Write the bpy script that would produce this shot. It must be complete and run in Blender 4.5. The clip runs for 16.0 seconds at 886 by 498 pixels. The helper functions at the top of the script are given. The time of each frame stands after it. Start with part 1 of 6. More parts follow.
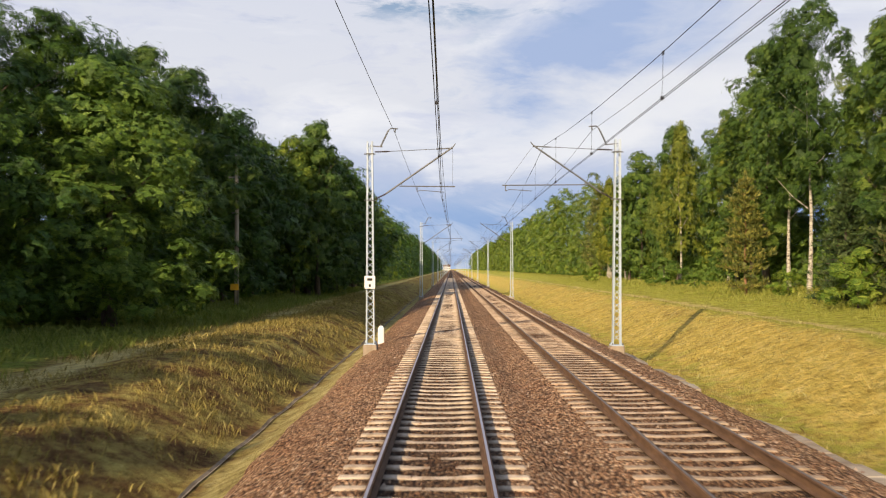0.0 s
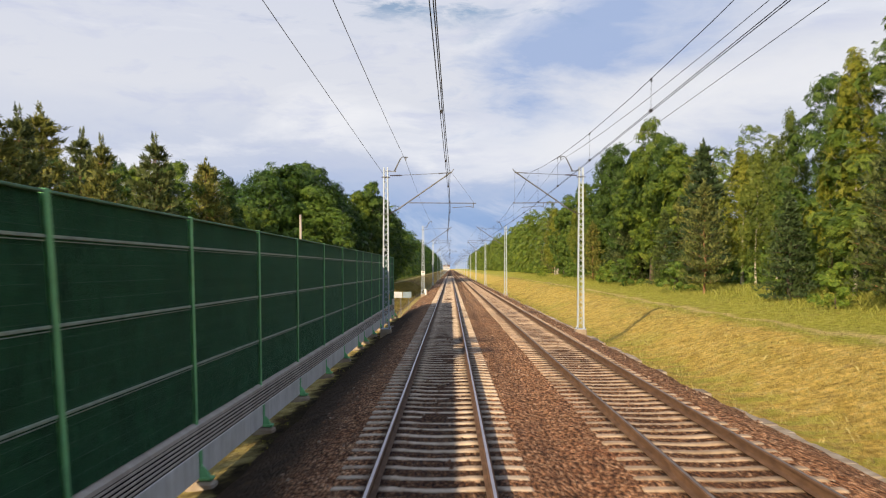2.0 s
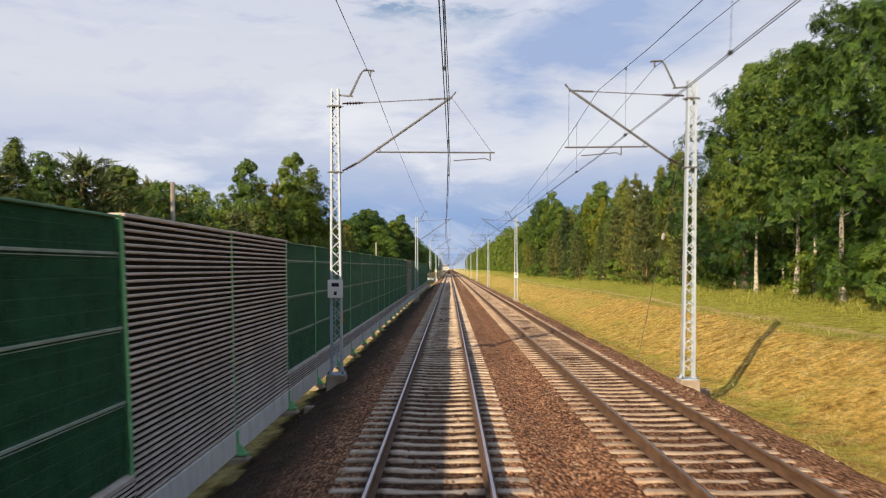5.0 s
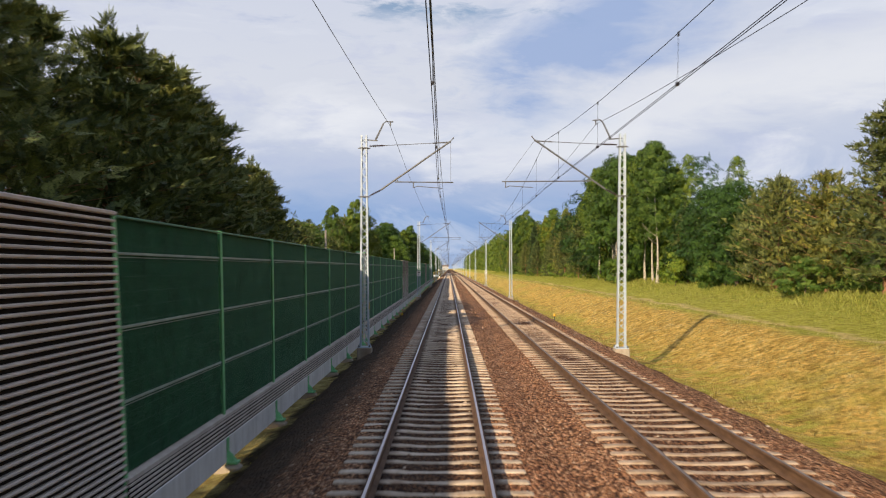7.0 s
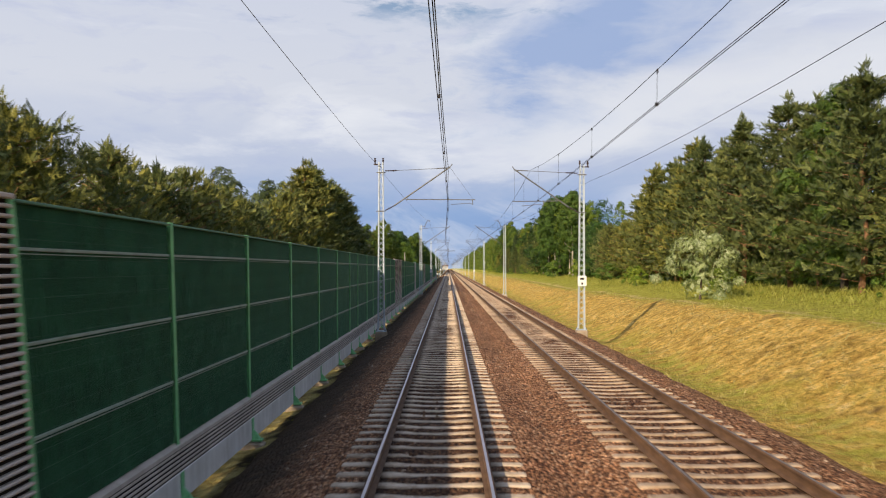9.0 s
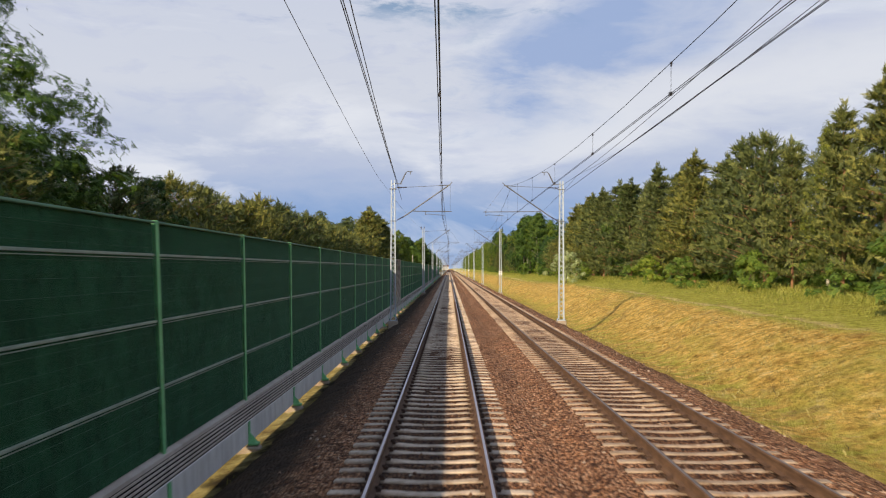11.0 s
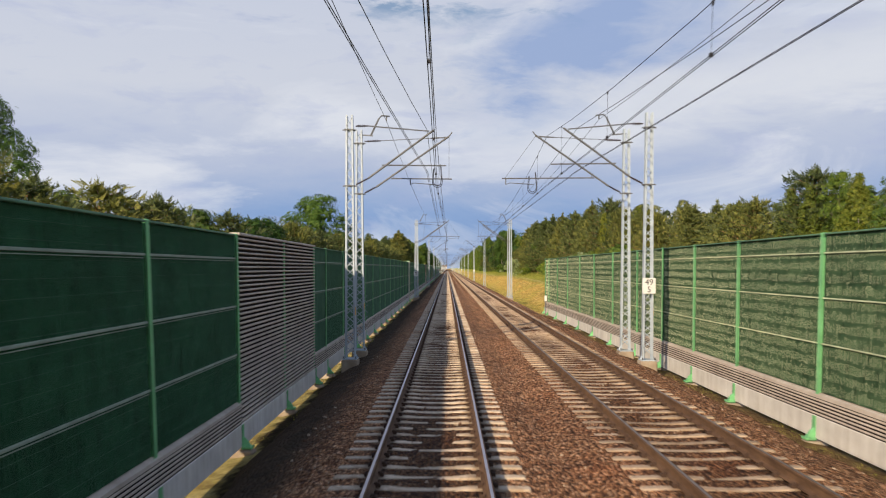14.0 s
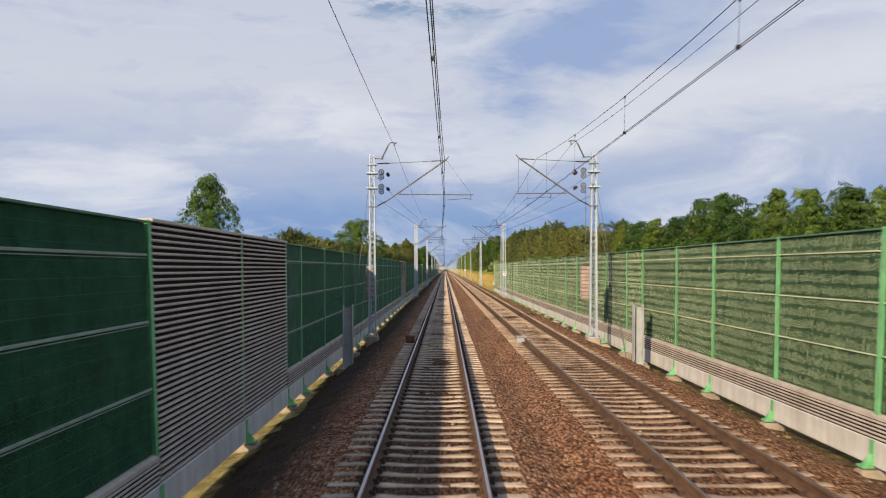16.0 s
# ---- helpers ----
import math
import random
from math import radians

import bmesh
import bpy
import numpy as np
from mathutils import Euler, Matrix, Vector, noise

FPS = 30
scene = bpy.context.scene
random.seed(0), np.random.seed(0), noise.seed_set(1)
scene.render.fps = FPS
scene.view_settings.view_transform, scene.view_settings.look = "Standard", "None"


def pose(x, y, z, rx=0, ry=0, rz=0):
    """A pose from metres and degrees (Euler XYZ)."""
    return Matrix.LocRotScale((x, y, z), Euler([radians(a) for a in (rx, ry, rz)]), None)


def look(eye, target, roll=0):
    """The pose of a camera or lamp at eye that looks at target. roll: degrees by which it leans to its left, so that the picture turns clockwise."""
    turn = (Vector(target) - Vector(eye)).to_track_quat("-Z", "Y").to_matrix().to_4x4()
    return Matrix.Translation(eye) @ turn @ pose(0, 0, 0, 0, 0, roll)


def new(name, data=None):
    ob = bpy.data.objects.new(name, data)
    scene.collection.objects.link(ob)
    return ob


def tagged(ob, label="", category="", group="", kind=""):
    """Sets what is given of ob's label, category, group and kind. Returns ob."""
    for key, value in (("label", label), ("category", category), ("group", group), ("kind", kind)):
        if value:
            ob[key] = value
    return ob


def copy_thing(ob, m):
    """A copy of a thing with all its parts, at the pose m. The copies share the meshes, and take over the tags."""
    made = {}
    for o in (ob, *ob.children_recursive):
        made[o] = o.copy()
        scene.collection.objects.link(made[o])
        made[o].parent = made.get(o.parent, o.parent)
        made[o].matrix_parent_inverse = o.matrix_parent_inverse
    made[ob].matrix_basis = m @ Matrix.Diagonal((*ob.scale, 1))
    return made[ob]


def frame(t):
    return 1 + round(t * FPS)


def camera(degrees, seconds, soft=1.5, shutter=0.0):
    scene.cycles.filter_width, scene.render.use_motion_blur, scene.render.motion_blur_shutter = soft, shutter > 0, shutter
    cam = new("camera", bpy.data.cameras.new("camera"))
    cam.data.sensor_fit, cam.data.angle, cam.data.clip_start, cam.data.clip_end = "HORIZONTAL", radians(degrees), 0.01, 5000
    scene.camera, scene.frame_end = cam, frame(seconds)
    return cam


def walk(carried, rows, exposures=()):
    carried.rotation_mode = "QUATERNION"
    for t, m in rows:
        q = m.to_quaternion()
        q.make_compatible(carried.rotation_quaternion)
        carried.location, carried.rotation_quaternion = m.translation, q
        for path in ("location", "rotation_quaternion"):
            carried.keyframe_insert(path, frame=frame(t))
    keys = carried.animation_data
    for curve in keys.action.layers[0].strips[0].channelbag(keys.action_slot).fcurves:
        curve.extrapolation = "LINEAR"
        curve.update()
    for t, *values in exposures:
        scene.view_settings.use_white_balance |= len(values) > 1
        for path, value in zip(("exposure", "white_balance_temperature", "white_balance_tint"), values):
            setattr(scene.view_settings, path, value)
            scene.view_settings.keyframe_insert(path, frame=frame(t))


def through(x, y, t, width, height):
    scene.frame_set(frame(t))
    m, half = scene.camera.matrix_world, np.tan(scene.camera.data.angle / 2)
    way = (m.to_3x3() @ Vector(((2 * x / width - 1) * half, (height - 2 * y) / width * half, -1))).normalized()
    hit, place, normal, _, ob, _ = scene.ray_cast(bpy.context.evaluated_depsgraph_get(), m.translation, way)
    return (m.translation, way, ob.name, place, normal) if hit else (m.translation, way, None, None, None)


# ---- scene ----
# ---- camera and walk ----
cam = camera(55.0, 16.0, soft=1.1, shutter=0.95)
scene.cycles.rolling_shutter_type = "TOP"
scene.cycles.rolling_shutter_duration = 0.1
# seconds, place along the line, tilt, yaw
ROWS = [
    (0.0, -0.00, 91.316, 0.537),
    (1.0, -32.98, 91.313, 0.513),
    (2.0, -65.95, 91.309, 0.490),
    (3.0, -98.92, 91.305, 0.466),
    (4.0, -131.88, 91.303, 0.450),
    (5.0, -164.83, 91.300, 0.434),
    (6.0, -197.78, 91.298, 0.418),
    (7.0, -230.71, 91.294, 0.403),
    (8.0, -263.64, 91.291, 0.388),
    (9.0, -296.54, 91.287, 0.374),
    (10.0, -329.38, 91.290, 0.392),
    (11.0, -362.17, 91.293, 0.410),
    (12.0, -394.90, 91.292, 0.392),
    (13.0, -427.57, 91.288, 0.337),
    (14.0, -460.17, 91.283, 0.283),
    (15.0, -492.70, 91.289, 0.201),
    (16.0, -525.16, 91.295, 0.119),
]
EYE_X, EYE_Z = 0.233, 2.62
walk(cam, [(t, pose(EYE_X, y, EYE_Z, tilt, 0, yaw)) for t, y, tilt, yaw in ROWS],
     exposures=[(0.0, 0.44, 6780, 10), (3.0, 0.38, 6660, 10), (7.0, 0.33, 6560, 10), (11.0, 0.25, 6480, 10), (16.0, 0.18, 6420, 10)])

# ---- world, sun, exposure ----
SUN_TO = Vector((-0.502, -0.865, math.tan(radians(23.0)))).normalized()
world = bpy.data.worlds.new("sky")
scene.world = world
world.use_nodes = True
wn, wl = world.node_tree.nodes, world.node_tree.links
wn.clear()


def wnode(kind, **kw):
    n = wn.new(kind)
    for k, val in kw.items():
        if k == "op":
            n.operation = val
        else:
            n.inputs[k].default_value = val
    return n


sky = wn.new("ShaderNodeTexSky")
sky.sky_type, sky.sun_disc = "NISHITA", False
sky.sun_elevation = radians(23.0)
sky.sun_rotation = math.atan2(SUN_TO.x, SUN_TO.y)
sky.air_density, sky.dust_density, sky.ozone_density = 1.0, 1.0, 2.0
coord = wn.new("ShaderNodeTexCoord")
sep = wn.new("ShaderNodeSeparateXYZ")
wl.new(coord.outputs["Generated"], sep.inputs[0])


def wmath(op, a, b=0.0, c=0.0):
    n = wn.new("ShaderNodeMath")
    n.operation = op
    for i, val in enumerate((a, b, c)):
        if isinstance(val, (int, float)):
            n.inputs[i].default_value = val
        else:
            wl.new(val, n.inputs[i])
    return n.outputs[0]


def wramp(fac, *stops):
    n = wn.new("ShaderNodeValToRGB")
    el = n.color_ramp.elements
    while len(el) < len(stops):
        el.new(0.5)
    for e, (p, c) in zip(el, stops):
        e.position, e.color = p, (*c, 1) if isinstance(c, tuple) else (c, c, c, 1)
    wl.new(fac, n.inputs[0])
    return n.outputs[0]


def wmix(fac, a, b):
    n = wn.new("ShaderNodeMix")
    n.data_type = "RGBA"
    for key, val in ((0, fac), (6, a), (7, b)):
        if isinstance(val, tuple):
            n.inputs[key].default_value = (*val, 1)
        elif isinstance(val, (int, float)):
            n.inputs[key].default_value = val
        else:
            wl.new(val, n.inputs[key])
    return n.outputs[2]


def wnoise(vec, scale, detail, rough=0.58, distortion=0.3):
    n = wnode("ShaderNodeTexNoise", Scale=scale, Detail=detail, Roughness=rough, Distortion=distortion)
    wl.new(vec, n.inputs["Vector"])
    return n.outputs["Fac"]


sx, sz = sep.outputs["X"], wmath("MAXIMUM", sep.outputs["Z"], 0.0)
# thin cloud lies in streaks that climb slightly
flat = wn.new("ShaderNodeMapping")
flat.inputs["Rotation"].default_value = (0, radians(9), 0)
flat.inputs["Location"].default_value = (0.4, 0, 0.1)
flat.inputs["Scale"].default_value = (1.0, 1.0, 3.4)
wl.new(coord.outputs["Generated"], flat.inputs["Vector"])
streak = wnoise(flat.outputs[0], 3.2, 10.0, 0.6, 0.6)
fine = wnoise(flat.outputs[0], 11.0, 8.0, 0.62, 0.4)
wob = wmath("MULTIPLY_ADD", streak, 0.16, -0.08)
wob_fine = wmath("MULTIPLY_ADD", fine, 0.05, -0.025)
wz = wmath("ADD", wmath("ADD", sz, wmath("MULTIPLY", wob, 0.5)), wob_fine)
# grey-blue haze at the horizon, lilac white veil above it, thinner overhead
veil = wramp(wz, (0.0, (0.17, 0.30, 0.56)), (0.06, (0.25, 0.37, 0.61)), (0.115, (0.45, 0.51, 0.66)), (0.20, (0.60, 0.63, 0.71)), (0.32, (0.55, 0.59, 0.70)), (0.5, (0.36, 0.43, 0.58)), (0.7, (0.23, 0.31, 0.49)), (1.0, (0.18, 0.26, 0.45)))
veil = wmix(wramp(streak, (0.50, 0.0), (0.68, 0.85)), veil, (0.74, 0.76, 0.81))
veil = wmix(wramp(fine, (0.30, 0.45), (0.48, 0.0)), veil, (0.42, 0.47, 0.66))
# a slaty blue swath that rises to one side, with a white edge under it
along = wmath("SUBTRACT", wmath("SUBTRACT", wz, wmath("MULTIPLY", sx, 0.30)), 0.205)
band = wramp(wmath("ABSOLUTE", wmath("ADD", along, wob)), (0.028, 0.9), (0.085, 0.0))
side = wramp(wmath("ADD", sx, wmath("MULTIPLY_ADD", fine, 0.30, -0.15)), (0.0, 0.0), (0.11, 1.0), (0.19, 1.0), (0.34, 0.15))
swath = wmath("MULTIPLY", band, side)
veil = wmix(swath, veil, (0.29, 0.39, 0.62))
edge = wmath("MULTIPLY", wramp(wmath("ABSOLUTE", wmath("ADD", wmath("SUBTRACT", wz, wmath("MULTIPLY", sx, 0.17)), -0.135)), (0.01, 0.75), (0.05, 0.0)), wramp(wmath("ADD", sx, wob), (0.0, 0.0), (0.14, 1.0)))
veil = wmix(edge, veil, (0.70, 0.72, 0.77))
# clear gaps near the top of the veil
gaps = wmath("MULTIPLY", wramp(wmath("ADD", sz, wob), (0.262, 0.0), (0.295, 1.0)), wramp(wmath("ADD", fine, wmath("MULTIPLY", wmath("ABSOLUTE", wmath("ADD", sx, 0.03)), 0.9)), (0.46, 0.9), (0.60, 0.0)))
cover = wmath("SUBTRACT", 1.0, wmath("MULTIPLY", gaps, 0.9))
sky_light = wnode("ShaderNodeBackground", Strength=0.085)
cloud_light = wnode("ShaderNodeBackground", Strength=0.90)
wl.new(sky.outputs[0], sky_light.inputs["Color"])
wl.new(veil, cloud_light.inputs["Color"])
mixed = wn.new("ShaderNodeMixShader")
wl.new(cover, mixed.inputs[0])
wl.new(sky_light.outputs[0], mixed.inputs[1])
wl.new(cloud_light.outputs[0], mixed.inputs[2])
wo = wn.new("ShaderNodeOutputWorld")
wl.new(mixed.outputs[0], wo.inputs[0])

sun = new("sun", bpy.data.lights.new("sun", "SUN"))
sun.data.energy, sun.data.angle, sun.data.color = 5.0, radians(0.55), (1.0, 0.80, 0.55)
sun.matrix_world = look(SUN_TO * 100, (0, 0, 0))
scene.view_settings.exposure = 0.22

# ---- materials ----
class Mat:
    """A node material with a Principled surface, built step by step."""

    def __init__(self, name, rough=0.8, metal=0.0, spec=0.3):
        self.m = bpy.data.materials.new(name)
        self.m.use_nodes = True
        self.t = self.m.node_tree
        self.bsdf = self.t.nodes["Principled BSDF"]
        self.bsdf.inputs["Roughness"].default_value = rough
        self.bsdf.inputs["Metallic"].default_value = metal
        self.bsdf.inputs["Specular IOR Level"].default_value = spec
        self.out = self.t.nodes["Material Output"]
        self.pos = self.t.nodes.new("ShaderNodeNewGeometry").outputs["Position"]

    def node(self, kind, **kw):
        n = self.t.nodes.new(kind)
        for k, val in kw.items():
            n.inputs[k].default_value = val
        return n

    def link(self, a, b):
        self.t.links.new(a, b)

    def scaled(self, s):
        n = self.node("ShaderNodeVectorMath")
        n.operation = "MULTIPLY"
        self.link(self.pos, n.inputs[0])
        n.inputs[1].default_value = s if isinstance(s, tuple) else (s, s, s)
        return n.outputs[0]

    def noise(self, scale, detail=4.0, rough=0.55, stretch=None):
        n = self.node("ShaderNodeTexNoise", Scale=scale, Detail=detail, Roughness=rough)
        self.link(self.scaled(stretch) if stretch else self.pos, n.inputs["Vector"])
        return n.outputs["Fac"]

    def ramp(self, fac, *stops):
        n = self.node("ShaderNodeValToRGB")
        el = n.color_ramp.elements
        while len(el) < len(stops):
            el.new(0.5)
        for e, (p, c) in zip(el, stops):
            e.position, e.color = p, (*c, 1) if len(c) == 3 else c
        self.link(fac, n.inputs[0])
        return n.outputs[0]

    def mix(self, fac, a, b, blend="MIX"):
        n = self.node("ShaderNodeMix")
        n.data_type, n.blend_type = "RGBA", blend
        for key, val in ((0, fac), (6, a), (7, b)):
            if isinstance(val, (int, float)):
                n.inputs[key].default_value = val
            elif isinstance(val, tuple):
                n.inputs[key].default_value = (*val, 1)
            else:
                self.link(val, n.inputs[key])
        return n.outputs[2]

    def colour(self, c):
        if isinstance(c, tuple):
            self.bsdf.inputs["Base Color"].default_value = (*c, 1)
        else:
            self.link(c, self.bsdf.inputs["Base Color"])
        return self

    def bump(self, height, strength=0.5, distance=0.02):
        n = self.node("ShaderNodeBump", Strength=strength, Distance=distance)
        self.link(height, n.inputs["Height"])
        self.link(n.outputs[0], self.bsdf.inputs["Normal"])
        return self

    def random(self):
        return self.node("ShaderNodeObjectInfo").outputs["Random"]

    def island(self):
        return self.t.nodes.new("ShaderNodeNewGeometry").outputs["Random Per Island"]


def simple(name, c, rough=0.7, metal=0.0, vary=0.25, scale=6.0, bump=0.15):
    """A plain paint, metal or concrete with stains and fine grain."""
    a = Mat(name, rough, metal)
    lo = tuple(v * (1 - vary) for v in c)
    hi = tuple(min(1, v * (1 + vary)) for v in c)
    big = a.ramp(a.noise(scale, 5), (0.3, lo), (0.7, hi))
    fine = a.ramp(a.noise(scale * 14, 3), (0.3, (0.8, 0.8, 0.8)), (0.7, (1.1, 1.1, 1.1)))
    a.colour(a.mix(0.6, big, fine, "MULTIPLY"))
    if bump:
        a.bump(a.noise(scale * 10, 4), bump, 0.01)
    return a.m


def rail_stain(a, x, centres):
    """How strongly rust and grease from the rails stain a place, by its distance from the nearest rail."""
    best = None
    wob = a.node("ShaderNodeMath")
    wob.operation = "MULTIPLY_ADD"
    a.link(a.noise(7, 3), wob.inputs[0])
    wob.inputs[1].default_value, wob.inputs[2].default_value = 0.14, -0.07
    for c in centres:
        for rail in (c - 0.7535, c + 0.7535):
            d = a.node("ShaderNodeMath")
            d.operation = "SUBTRACT"
            a.link(x, d.inputs[0])
            d.inputs[1].default_value = rail
            e = a.node("ShaderNodeMath")
            e.operation = "ABSOLUTE"
            a.link(d.outputs[0], e.inputs[0])
            if best is None:
                best = e.outputs[0]
            else:
                n = a.node("ShaderNodeMath")
                n.operation = "MINIMUM"
                a.link(best, n.inputs[0])
                a.link(e.outputs[0], n.inputs[1])
                best = n.outputs[0]
    s = a.node("ShaderNodeMath")
    s.operation = "ADD"
    a.link(best, s.inputs[0])
    a.link(wob.outputs[0], s.inputs[1])
    return a.ramp(s.outputs[0], (0.08, (0.62, 0.62, 0.62)), (0.20, (0, 0, 0)))


def make_ballast():
    a = Mat("ballast_stone", 0.92, 0, 0.2)
    v = a.node("ShaderNodeTexVoronoi", Scale=16.0, Randomness=1.0)
    a.link(a.pos, v.inputs["Vector"])
    sp = a.node("ShaderNodeSeparateColor")
    a.link(v.outputs["Color"], sp.inputs[0])
    stone = a.ramp(sp.outputs[0], (0.0, (0.17, 0.083, 0.043)), (0.3, (0.41, 0.215, 0.108)), (0.65, (0.59, 0.325, 0.170)), (0.95, (0.76, 0.52, 0.33)))
    # shade between the stones, put into the colour
    gap_shade = a.ramp(v.outputs["Distance"], (0.0, (1, 1, 1)), (0.36, (0.95, 0.95, 0.95)), (0.66, (0.24, 0.21, 0.20)))
    c = a.mix(1.0, stone, gap_shade, "MULTIPLY")
    stain = a.ramp(a.noise(0.35, 5, 0.6, (1.6, 0.35, 1)), (0.3, (0.68, 0.62, 0.60)), (0.7, (1.16, 1.05, 0.98)))
    c = a.mix(0.9, c, stain, "MULTIPLY")
    # dark and bright mottling paints shade and light on the lumps
    heap_shade = a.ramp(a.noise(5.5, 4, 0.65), (0.34, (0.58, 0.50, 0.46)), (0.52, (1.16, 1.13, 1.10)), (0.70, (1.5, 1.44, 1.36)))
    c = a.mix(0.85, c, heap_shade, "MULTIPLY")
    bx = a.node("ShaderNodeSeparateXYZ")
    a.link(a.pos, bx.inputs[0])
    # paler, sandier stone at the far end
    sandy = a.node("ShaderNodeMapRange")
    for k, val in (("From Min", -55.0), ("From Max", 5.0)):
        sandy.inputs[k].default_value = val
    a.link(bx.outputs["Y"], sandy.inputs["Value"])
    rusty = a.ramp(a.noise(0.55, 5, 0.62), (0.55, (0, 0, 0)), (0.72, (0.55, 0.55, 0.55)))
    c = a.mix(rusty, c, a.mix(1.0, c, (0.86, 0.62, 0.52), "MULTIPLY"))
    c = a.mix(sandy.outputs[0], c, a.mix(1.0, c, (1.04, 1.20, 1.30), "MULTIPLY"))
    c = a.mix(rail_stain(a, bx.outputs["X"], (0.0, 4.0)), c, (0.05, 0.032, 0.024))
    # the cribs between the rails are darker, the first track's most
    for centre, deep in ((0.0, 0.36), (4.0, 0.52)):
        d = a.node("ShaderNodeMath")
        d.operation = "SUBTRACT"
        a.link(bx.outputs["X"], d.inputs[0])
        d.inputs[1].default_value = centre
        e = a.node("ShaderNodeMath")
        e.operation = "ABSOLUTE"
        a.link(d.outputs[0], e.inputs[0])
        crib_tone = a.ramp(e.outputs[0], (0.0, (deep, deep * 0.95, deep * 0.9)), (0.72, (deep * 0.9, deep * 0.86, deep * 0.82)), (0.95, (0.5 + deep / 2, 0.5 + deep / 2, 0.5 + deep / 2)), (1.0, (1, 1, 1)))
        c = a.mix(1.0, c, crib_tone, "MULTIPLY")
    # the outer shoulder turns dark earth brown along the barrier
    shoulder_brown = a.ramp(a.noise(2.2, 6, 0.65), (0.3, (0.045, 0.028, 0.017)), (0.6, (0.092, 0.058, 0.034)), (0.8, (0.16, 0.105, 0.055)))
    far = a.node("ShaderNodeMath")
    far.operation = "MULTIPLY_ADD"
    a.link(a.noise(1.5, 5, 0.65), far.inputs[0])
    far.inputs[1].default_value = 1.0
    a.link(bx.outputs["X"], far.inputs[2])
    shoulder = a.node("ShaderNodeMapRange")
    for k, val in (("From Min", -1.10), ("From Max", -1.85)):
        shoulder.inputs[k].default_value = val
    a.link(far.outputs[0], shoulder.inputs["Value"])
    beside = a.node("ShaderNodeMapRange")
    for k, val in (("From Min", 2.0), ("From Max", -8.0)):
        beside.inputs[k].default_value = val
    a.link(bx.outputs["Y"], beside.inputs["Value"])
    browned = a.node("ShaderNodeMath")
    browned.operation = "MULTIPLY"
    a.link(shoulder.outputs[0], browned.inputs[0])
    a.link(beside.outputs[0], browned.inputs[1])
    c = a.mix(browned.outputs[0], c, shoulder_brown)
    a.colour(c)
    inv = a.node("ShaderNodeMath")
    inv.operation = "SUBTRACT"
    inv.inputs[0].default_value = 1.0
    a.link(v.outputs["Distance"], inv.inputs[1])
    a.bump(inv.outputs[0], 1.0, 0.09)
    return a.m


